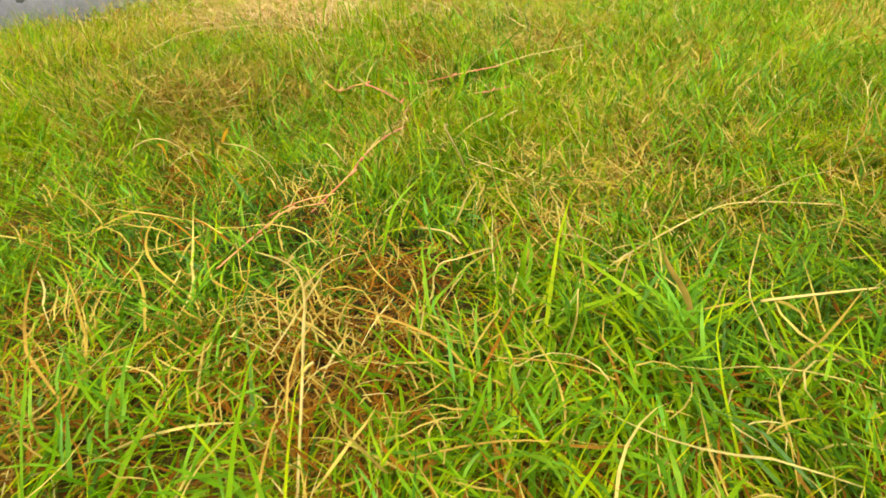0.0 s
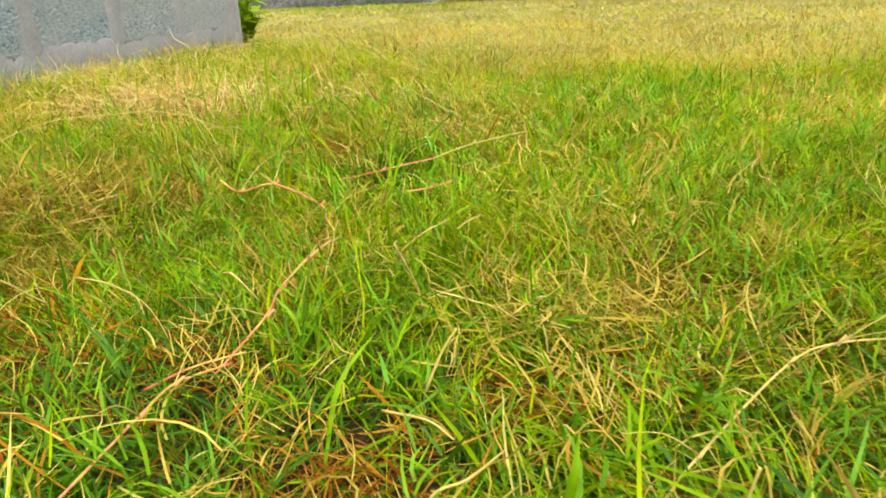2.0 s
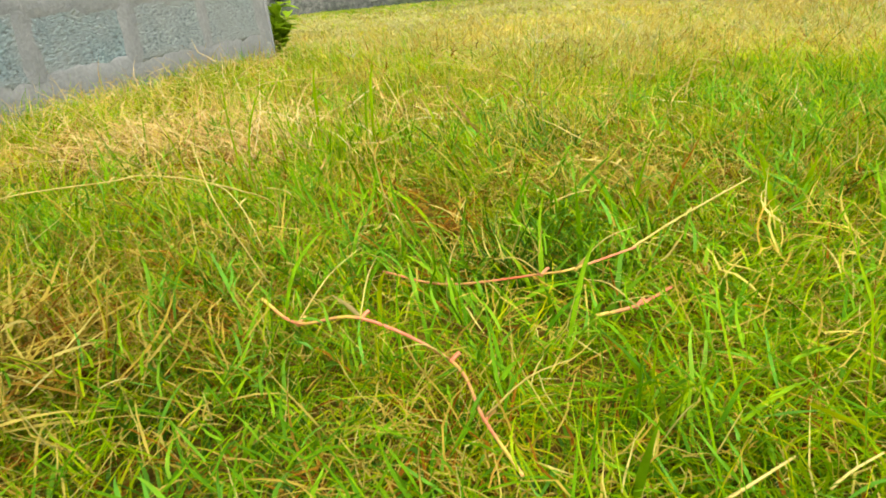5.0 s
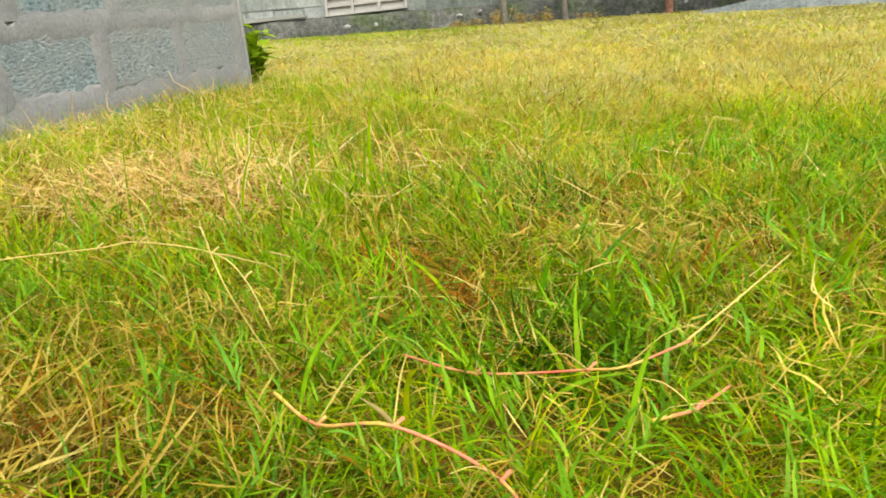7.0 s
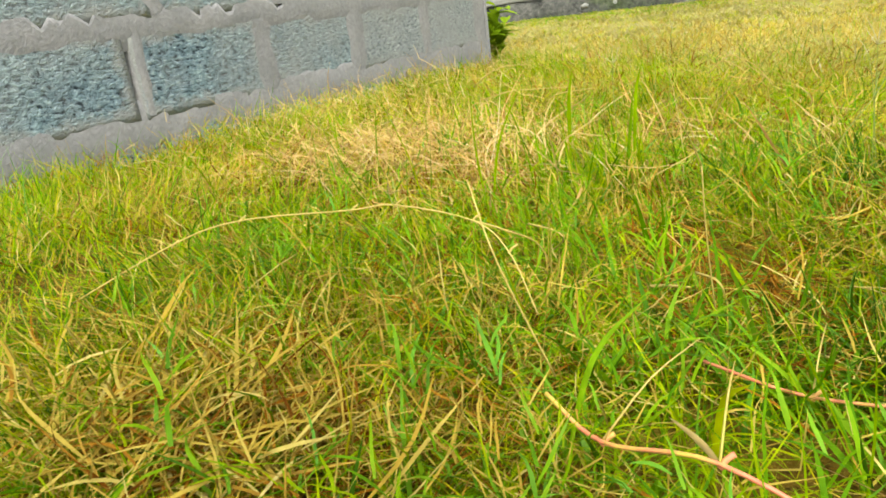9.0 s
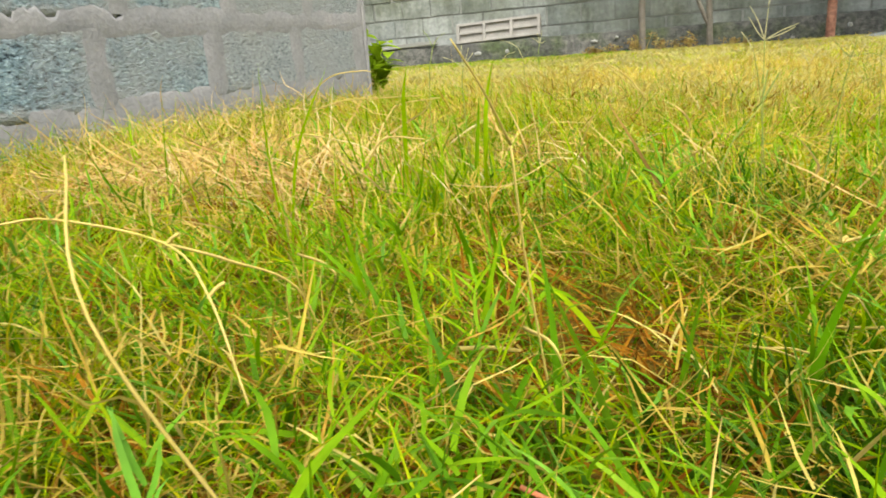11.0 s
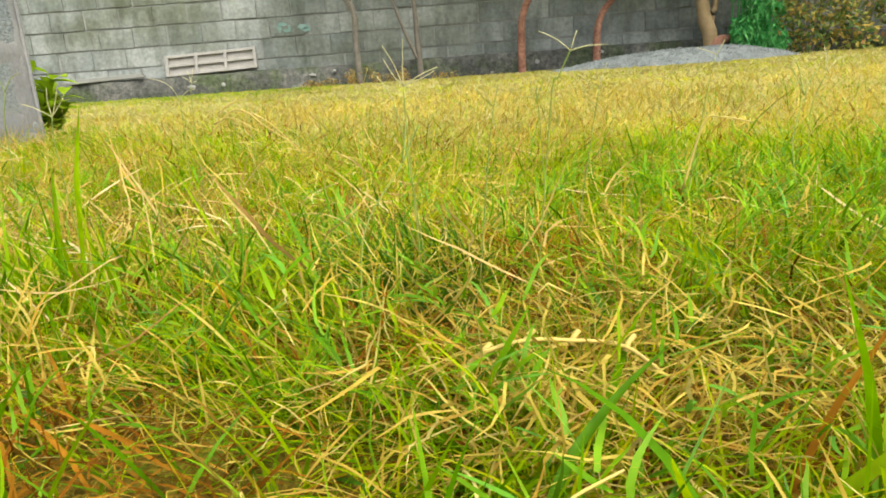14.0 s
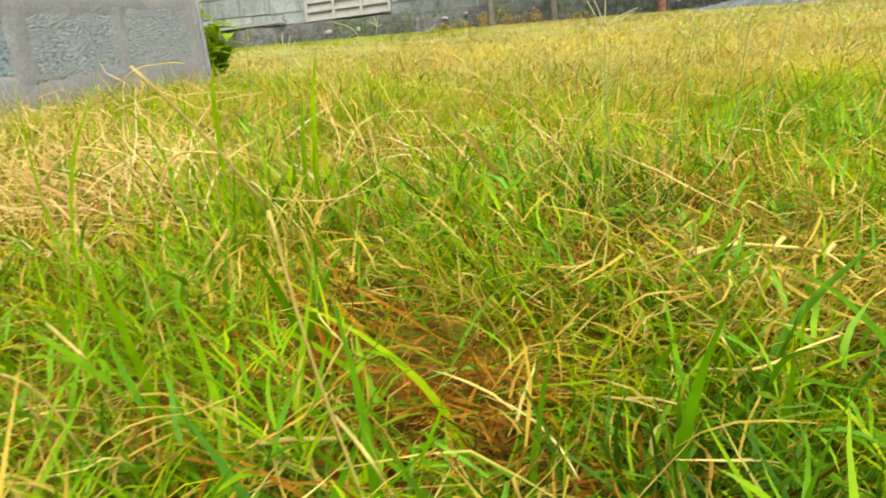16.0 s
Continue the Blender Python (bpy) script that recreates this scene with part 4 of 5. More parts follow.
    # long dry stems bent over the lawn
    for pts in ([(-0.38, 2.75, 0.150), (-0.356, 2.75, 0.169), (-0.333, 2.75, 0.153), (-0.309, 2.75, 0.135)], [(-0.371, 2.75, 0.164), (-0.363, 2.75, 0.172), (-0.347, 2.75, 0.177)], [(-0.379, 2.76, 0.158), (-0.36, 2.75, 0.162), (-0.34, 2.75, 0.150)],
                [(-0.345, 2.75, 0.166), (-0.328, 2.75, 0.154), (-0.31, 2.76, 0.13)], [(-0.70, 2.76, 0.150), (-0.658, 2.75, 0.173), (-0.619, 2.75, 0.177), (-0.604, 2.75, 0.175)], [(-0.655, 2.7, 0.140), (-0.616, 2.7, 0.149), (-0.578, 2.7, 0.150), (-0.525, 2.7, 0.150)],
                [(-0.57, 2.7, 0.120), (-0.554, 2.7, 0.141), (-0.505, 2.7, 0.147)], [(-0.640, 2.6, 0.110), (-0.618, 2.6, 0.148), (-0.595, 2.6, 0.149)], [(-0.58, 2.5, 0.115), (-0.547, 2.5, 0.138), (-0.51, 2.5, 0.134)], [(-0.46, 2.45, 0.12), (-0.443, 2.45, 0.140), (-0.414, 2.45, 0.139)],
                [(-0.045, 2.6, 0.110), (-0.033, 2.6, 0.149), (-0.023, 2.6, 0.152), (-0.005, 2.6, 0.148)]):
        grass_stem(pts, 0.0008, M_STALK, "long dry grass stem bent over the lawn")


def grass_stem(points, r, material, label="dry straw-coloured grass stem lying in the lawn"):
    """One dry stem, thicker at its foot, with a knee where it bends."""
    ob = empty("dry_stalk", label=label, category="dry stalk", group="loose stalks in the lawn")
    tube("stem", points, r, r * 0.6, material, ob, 6)
    return ob


def build_stems():
    grass_stem([(-0.085, 1.974, 0.055), (-0.062, 1.975, 0.075), (-0.040, 1.987, 0.085)], 0.00090, M_STALK)
    tall_blade([(-0.034, 2.000, 0.100), (-0.023, 1.990, 0.100), (-0.007, 1.995, 0.090)], 0.00240, M_LIME, "pale yellow-green grass blade lying over the lawn")
    grass_stem([(-0.030, 1.976, 0.080), (-0.022, 1.980, 0.086), (-0.011, 1.986, 0.090)], 0.00068, M_STALK)
    grass_stem([(-0.011, 1.774, 0.045), (-0.001, 1.779, 0.070), (0.008, 1.784, 0.085)], 0.00105, M_STALK)
    grass_stem([(-0.019, 1.714, 0.070), (0.009, 1.702, 0.075), (0.024, 1.695, 0.070)], 0.00090, M_STALK, "pale bleached grass stem lying in the lawn")
    grass_stem([(-0.186, 1.742, 0.050), (-0.154, 1.749, 0.065), (-0.124, 1.764, 0.070)], 0.00082, M_RUNNER, "short reddish grass stem lying in the lawn")
    grass_stem([(0.019, 1.644, 0.050), (0.024, 1.647, 0.075), (0.039, 1.655, 0.080), (0.051, 1.684, 0.075)], 0.00075, M_STALK, "pale crooked grass stem in the lawn")
    grass_stem([(-0.286, 1.818, 0.09), (-0.249, 1.809, 0.09), (-0.228, 1.816, 0.07), (-0.215, 1.82, 0.03)], 0.0006, M_STALK)
    grass_stem([(-0.043, 1.90, 0.03), (-0.045, 1.892, 0.06), (-0.049, 1.874, 0.09), (-0.054, 1.87, 0.105), (-0.058, 1.89, 0.10)], 0.0011, M_PALE, "pale bleached grass stem hooked over the lawn")
    grass_stem([(-0.42, 1.80, 0.06), (-0.378, 1.798, 0.09), (-0.342, 1.80, 0.095), (-0.328, 1.83, 0.06)], 0.0009, M_STALK)
    grass_stem([(-0.19, 1.86, 0.08), (-0.173, 1.846, 0.085), (-0.160, 1.855, 0.06)], 0.0011, M_STALK, "pale bleached grass stem lying in the lawn")
    grass_stem([(-0.45, 1.845, 0.03), (-0.43, 1.84, 0.07), (-0.413, 1.838, 0.09), (-0.423, 1.848, 0.10)], 0.0009, M_STALK)
    grass_stem([(0.145, 1.662, 0.050), (0.152, 1.656, 0.080), (0.156, 1.656, 0.100)], 0.00090, M_STALK)
    grass_stem([(0.126, 1.599, 0.050), (0.133, 1.597, 0.080), (0.133, 1.600, 0.100)], 0.00082, M_STALK, "pale bleached grass stem standing in the lawn")
    grass_stem([(0.256, 1.608, 0.040), (0.238, 1.621, 0.075), (0.226, 1.625, 0.100), (0.228, 1.636, 0.130)], 0.00075, M_STALK, "withered tan grass stem standing in the lawn")
    grass_stem([(0.232, 1.613, 0.100), (0.262, 1.629, 0.100), (0.298, 1.664, 0.090)], 0.00090, M_STALK)
    grass_stem([(0.126, 1.695, 0.040), (0.100, 1.739, 0.070), (0.070, 1.791, 0.080)], 0.00052, M_STALK)
    grass_stem([(-0.035, 1.588, 0.090), (-0.025, 1.539, 0.090), (-0.018, 1.503, 0.090)], 0.00075, M_STALK, "pale bleached grass stem lying in the lawn")
    grass_stem([(-0.431, 2.319, 0.100), (-0.400, 2.293, 0.105), (-0.392, 2.290, 0.100), (-0.407, 2.307, 0.085)], 0.00068, M_STALK, "hooked straw-coloured grass stem in the lawn")
    grass_stem([(-0.335, 2.289, 0.070), (-0.320, 2.289, 0.072), (-0.308, 2.293, 0.070)], 0.00120, M_STALK, "short broken straw stem lying in the lawn")
    grass_stem([(-0.303, 2.283, 0.085), (-0.285, 2.258, 0.090), (-0.280, 2.264, 0.070)], 0.00075, M_STALK)
    grass_stem([(-0.192, 2.251, 0.060), (-0.186, 2.244, 0.075), (-0.181, 2.235, 0.090)], 0.00075, M_STALK, "pale bleached grass stem standing in the lawn")
    grass_stem([(-0.212, 2.339, 0.060), (-0.203, 2.336, 0.062), (-0.194, 2.332, 0.062)], 0.00068, M_STALK)
    grass_stem([(-0.186, 2.344, 0.070), (-0.169, 2.335, 0.075), (-0.151, 2.342, 0.080), (-0.138, 2.351, 0.080)], 0.00075, M_STALK)
    grass_stem([(-0.221, 2.340, 0.060), (-0.210, 2.336, 0.061), (-0.200, 2.331, 0.060)], 0.00060, M_STALK, "pale bleached grass stem lying in the lawn")
    grass_stem([(-0.260, 2.381, 0.060), (-0.259, 2.376, 0.050), (-0.263, 2.379, 0.035)], 0.00068, M_STALK, "pale bleached grass stem lying in the lawn")


def tall_blade(points, width, material, label):
    """One broad blade, folded along its middle, with a pointed tip."""
    line = curve_through(points, 5)
    n = len(line)
    verts, faces = [], []
    for i, p in enumerate(line):
        d = (line[min(i + 1, n - 1)] - line[max(i - 1, 0)]).normalized()
        side = d.cross(Vector((0.25, 1, 0.2))).normalized()
        t = i / (n - 1)
        w = width * 0.5 * (0.7 + 0.6 * min(1, 2.5 * t)) * (1 - t ** 2.2)
        nn = side.cross(d)
        verts += [p - side * w + nn * w * 0.35, p, p + side * w + nn * w * 0.35]
    for i in range(n - 1):
        for e in range(2):
            a = i * 3 + e
            faces.append((a, a + 1, a + 4, a + 3))
    ob = empty("grass_shoot", label=label, category="grass shoot", group="tall shoots in the lawn")
    link_mesh("blade", verts, faces, material, ob, smooth=True)
    return ob


def build_tall_blades():
    tall_blade([(-0.259, 2.102, 0.078), (-0.268, 2.104, 0.086), (-0.279, 2.106, 0.093)], 0.004, M_PALE, "pale papery sheath at a runner's joint")
    tall_blade([(-0.252, 2.099, 0.076), (-0.244, 2.082, 0.072), (-0.238, 2.066, 0.060)], 0.004, M_LIME, "yellow-green leaf growing from a runner's joint")
    tall_blade([(-0.503, 2.6, 0.06), (-0.500, 2.6, 0.130), (-0.498, 2.6, 0.158), (-0.492, 2.6, 0.184)], 0.0048, M_GREEN, "broad green grass leaf standing before the wall")
    tall_blade([(-0.436, 2.62, 0.05), (-0.438, 2.64, 0.128), (-0.438, 2.65, 0.153), (-0.430, 2.65, 0.184)], 0.0044, M_GREEN, "broad green grass leaf standing in the lawn")
    tall_blade([(-0.440, 2.6, 0.05), (-0.432, 2.6, 0.120), (-0.428, 2.6, 0.155)], 0.0036, M_BROAD, "broad green grass leaf standing in the lawn")
    tall_blade([(-0.17, 2.35, 0.035), (-0.154, 2.364, 0.07), (-0.135, 2.375, 0.09), (-0.115, 2.38, 0.107)], 0.0035, M_DEEP, "broad dark green grass blade rising above the lawn")
    tall_blade([(-0.53, 2.45, 0.05), (-0.545, 2.46, 0.12), (-0.55, 2.47, 0.195)], 0.0028, M_GREEN, "tall green grass blade standing before the wall")
    tall_blade([(-0.53, 2.45, 0.05), (-0.52, 2.46, 0.13), (-0.495, 2.475, 0.19)], 0.0028, M_GREEN, "tall green grass blade standing before the wall")
    tall_blade([(-0.080, 2.38, 0.035), (-0.074, 2.38, 0.055), (-0.064, 2.38, 0.079), (-0.053, 2.38, 0.099), (-0.040, 2.38, 0.125)], 0.0026, M_LITTER, "orange-brown withered grass blade in the lawn")
    tall_blade([(-0.14, 2.12, 0.04), (-0.13, 2.14, 0.09), (-0.12, 2.15, 0.115)], 0.003, M_BROAD, "broad green grass blade in the lawn")
    tall_blade([(-0.335, 2.13, 0.04), (-0.325, 2.15, 0.09), (-0.30, 2.17, 0.12)], 0.003, M_BROAD, "broad green grass blade in the lawn")
    tall_blade([(-0.27, 2.15, 0.03), (-0.265, 2.15, 0.075), (-0.25, 2.13, 0.10)], 0.0035, M_LIME, "yellow-green grass blade in the lawn")
    tall_blade([(-0.05, 1.70, 0.04), (-0.045, 1.72, 0.08), (-0.03, 1.75, 0.100)], 0.003, M_BROAD, "broad green grass blade in the lawn")
    tall_blade([(0.20, 1.63, 0.04), (0.194, 1.626, 0.085), (0.179, 1.621, 0.115), (0.167, 1.677, 0.12)], 0.0042, M_STRAW, "withered straw-coloured blade bent over the lawn")
    tall_blade([(0.08, 1.66, 0.03), (0.081, 1.66, 0.06), (0.084, 1.659, 0.085), (0.086, 1.674, 0.10)], 0.0048, M_BROAD, "broad green grass blade in the lawn")
    tall_blade([(-0.286, 1.818, 0.09), (-0.279, 1.816, 0.10), (-0.27, 1.815, 0.11)], 0.0036, M_YELLOW, "small yellow leaf on a straw stem")
    tall_blade([(-0.33, 1.773, 0.10), (-0.317, 1.766, 0.10), (-0.315, 1.768, 0.085)], 0.0042, M_YELLOW, "small orange-yellow leaf lying over the lawn")
    tall_blade([(-0.10, 2.0, 0.03), (-0.097, 1.993, 0.06), (-0.094, 1.98, 0.085), (-0.089, 1.973, 0.11)], 0.0038, M_BROAD, "broad green grass blade in the lawn")
    tall_blade([(-0.345, 1.865, 0.02), (-0.339, 1.86, 0.05), (-0.326, 1.85, 0.08), (-0.321, 1.845, 0.105)], 0.0045, M_DEEP, "broad dark green grass blade rising above the lawn")
    tall_blade([(0.16, 1.62, 0.04), (0.17, 1.65, 0.08), (0.20, 1.69, 0.105)], 0.003, M_DEEP, "broad green grass blade in the lawn")


# ---- the lawn ----
def ribbons(name, root, length, width, yaw, lean, curl, twist, segs, material, label, taper=1.6, bend=None, kink=None):
    """One mesh of many curved, pointed blades. kink: the angle of a knee somewhere along each blade."""
    n = len(root)
    knee = 0.25 + 0.5 * ((yaw * 3.7) % 1.0)
    p = root.astype(float).copy()
    ang = lean.copy()
    rows = []
    step = length / segs
    for s in range(segs + 1):
        t = s / segs
        w = width * (1 - t ** taper) * (0.75 + 0.5 * min(1, 3 * t)) * 0.5
        tw = twist * t
        side = np.stack([-np.sin(yaw + tw), np.cos(yaw + tw), 0.35 * np.sin(3 * tw)], 1)
        if s < segs:
            rows.append(p + side * w[:, None])
            rows.append(p - side * w[:, None])
            a = ang + curl * t
            wob = 0.18 * np.sin(5 * t + yaw * 7)
            if bend is not None:
                wob = wob + bend * t
            if kink is not None:
                a = a + kink * (t >= knee)
                wob = wob + 0.8 * kink * (t >= knee)
            d = np.stack([np.cos(yaw + wob) * np.sin(a), np.sin(yaw + wob) * np.sin(a), np.cos(a)], 1)
            p = p + d * step[:, None]
            p[:, 2] = np.maximum(p[:, 2], 0.004)
        else:
            rows.append(p)
    k = 2 * segs + 1
    v = np.stack(rows, 1).reshape(-1, 3)
    base = (np.arange(n) * k)[:, None]
    quads = np.concatenate([base + np.array([2 * s, 2 * s + 1, 2 * s + 3, 2 * s + 2]) for s in range(segs - 1)], 1).reshape(n, segs - 1, 4)
    tri = base + np.array([2 * segs - 2, 2 * segs - 1, 2 * segs])
    loops = np.concatenate([quads.reshape(n, -1), tri], 1).ravel()
    sizes = np.tile(np.array([4] * (segs - 1) + [3]), n)
    starts = np.concatenate([[0], np.cumsum(sizes)[:-1]])
    me = bpy.data.meshes.new(name)
    me.vertices.add(len(v))
    me.vertices.foreach_set("co", v.ravel().astype(np.float32))
    me.loops.add(len(loops))
    me.loops.foreach_set("vertex_index", loops.astype(np.int32))
    me.polygons.add(len(sizes))
    me.polygons.foreach_set("loop_start", starts.astype(np.int32))
    me.polygons.foreach_set("loop_total", sizes.astype(np.int32))
    me.polygons.foreach_set("use_smooth", np.ones(len(sizes), bool))
    me.update(calc_edges=True)
    me.materials.append(material)
    return tagged(new(name, me), label, "grass", kind="stuff")


def bump2(x, y, cx, cy, r):
    return np.exp(-((x - cx) ** 2 + (y - cy) ** 2) / (r * r))


def far_share(x, y):
    """0 on the near lawn .. 1 on the dry field beyond it."""
    t = np.clip((y - 3.15 - 0.62 * np.maximum(0, -x) + 0.25 * (value_noise(x, y, 2.0, 9) - 0.5)) / 1.0, 0, 1)
    return t * t * (3 - 2 * t)


def dryness(x, y):
    """0 lush .. 1 dry: straw along the wall and over the far field, with patches."""
    d = 0.33 + 1.2 * (value_noise(x, y, 2.6, 3) - 0.5) + 1.6 * (value_noise(x, y, 9.0, 4) - 0.5)
    d = d - 0.4 * bump2(x, y, -1.12, 2.50, 0.15) + 0.32 * bump2(x, y, -0.90, 2.80, 0.24) + 0.10 * bump2(x, y, -1.1, 3.5, 0.32) - 0.25 * bump2(x, y, -1.35, 2.6, 0.25) - 0.3 * bump2(x, y, -1.25, 3.0, 0.3) + 0.3 * bump2(x, y, -0.75, 2.45, 0.2)
    d = d + 0.6 * bump2(x, y, -0.53, 2.04, 0.08) + 0.6 * bump2(x, y, 0.08, 1.85, 0.09) + 0.4 * bump2(x, y, 0.11, 2.08, 0.07) + 0.5 * bump2(x, y, -0.12, 2.48, 0.09) + 0.35 * bump2(x, y, 0.12, 1.71, 0.06) + 0.45 * bump2(x, y, 0.0, 1.58, 0.10) + 0.3 * bump2(x, y, -0.50, 1.95, 0.07) + 0.4 * bump2(x, y, -0.05, 2.47, 0.07)
    d = d + 0.35 * bump2(x, y, 0.15, 3.6, 0.4) + 0.3 * bump2(x, y, -0.37, 2.10, 0.12) + 0.3 * bump2(x, y, -0.58, 2.33, 0.13)
    d = d - 0.6 * bump2(x, y, -0.207, 2.66, 0.07) - 0.35 * bump2(x, y, 0.2, 2.98, 0.2) - 0.5 * bump2(x, y, -0.18, 2.24, 0.10) - 0.4 * bump2(x, y, 0.2, 1.75, 0.12) - 0.3 * bump2(x, y, 0.26, 1.64, 0.12) - 0.6 * bump2(x, y, -0.21, 1.64, 0.11) - 0.4 * bump2(x, y, -0.32, 1.83, 0.14) - 0.3 * bump2(x, y, 0.03, 2.40, 0.08)
    return np.clip(d + 0.4 * far_share(x, y), 0, 1)


def hollow(x, y):
    """0 .. 1: thin, low places where the rusty thatch shows."""
    h = 1.4 * (value_noise(x, y, 7.0, 17) - 0.70) + 0.8 * (value_noise(x, y, 15.0, 18) - 0.6)
    for cx, cy, rad in ((-0.305, 2.39, 0.06), (-0.25, 2.35, 0.05), (-0.235, 2.51, 0.045), (-0.60, 2.59, 0.07), (-0.36, 2.49, 0.05), (-0.395, 2.60, 0.04), (-0.127, 2.69, 0.04), (-0.17, 2.56, 0.04), (-0.03, 1.555, 0.06), (-0.01, 1.65, 0.05), (0.04, 1.51, 0.05), (-0.026, 1.72, 0.045), (0.06, 1.78, 0.04)):
        h = h + 1.5 * bump2(x, y, cx, cy, rad)
    return np.clip(h, 0, 1) * (1 - far_share(x, y))


def lushness(x, y):
    l = 0.55 + 1.0 * (value_noise(x, y, 4.2, 6) - 0.45) + 0.9 * (value_noise(x, y, 11, 7) - 0.5)
    l = l + 0.6 * bump2(x, y, -0.207, 2.66, 0.06) + 0.5 * bump2(x, y, 0.2, 2.98, 0.2) + 0.3 * bump2(x, y, -0.18, 2.24, 0.1) + 0.4 * bump2(x, y, 0.03, 2.40, 0.08)
    return np.clip(l - 0.7 * hollow(x, y), 0.0, 1.4)


def deepness(x, y):
    """0 .. 1: the share of dark green blades, in part standing in for shade."""
    d = 0.6 * np.clip(value_noise(x, y, 3.6, 41) - 0.55, 0, 1) + 0.5 * np.clip(value_noise(x, y, 9.0, 42) - 0.6, 0, 1)
    for cx, cy, rad, k in ((-0.19, 1.69, 0.12, 1.0), (-0.207, 2.66, 0.06, 1.0), (-0.168, 2.29, 0.06, 0.8), (0.2, 2.98, 0.2, 0.3), (0.30, 1.82, 0.1, 0.6), (0.0, 1.66, 0.06, 0.6)):
        d = d + k * bump2(x, y, cx, cy, rad)
    d = d * (1 - 0.6 * fade(y, 2.5, 2.9)) + 0.22 * fade(-y, -1.9, -1.7)
    return np.clip(d, 0, 0.9) * (1 - far_share(x, y))


def thinness(x, y):
    """0 .. 1: where the sward opens on the dark turf under it."""
    t = 0.0
    for cx, cy, rad in ((-0.11, 1.65, 0.05), (-0.176, 1.694, 0.06), (-0.062, 1.757, 0.04), (-0.172, 1.783, 0.05), (-0.20, 1.81, 0.05), (-0.073, 1.85, 0.04), (-0.294, 1.69, 0.06), (-0.004, 1.628, 0.035), (-0.244, 2.171, 0.045), (-0.13, 2.215, 0.03), (-0.112, 2.116, 0.03), (-0.262, 2.381, 0.04), (-0.343, 2.411, 0.05)):
        t = t + bump2(x, y, cx, cy, rad)
    return np.clip(t, 0, 1)


def fade(v, lo, hi):
    return np.clip((v - lo) / (hi - lo), 0, 1)


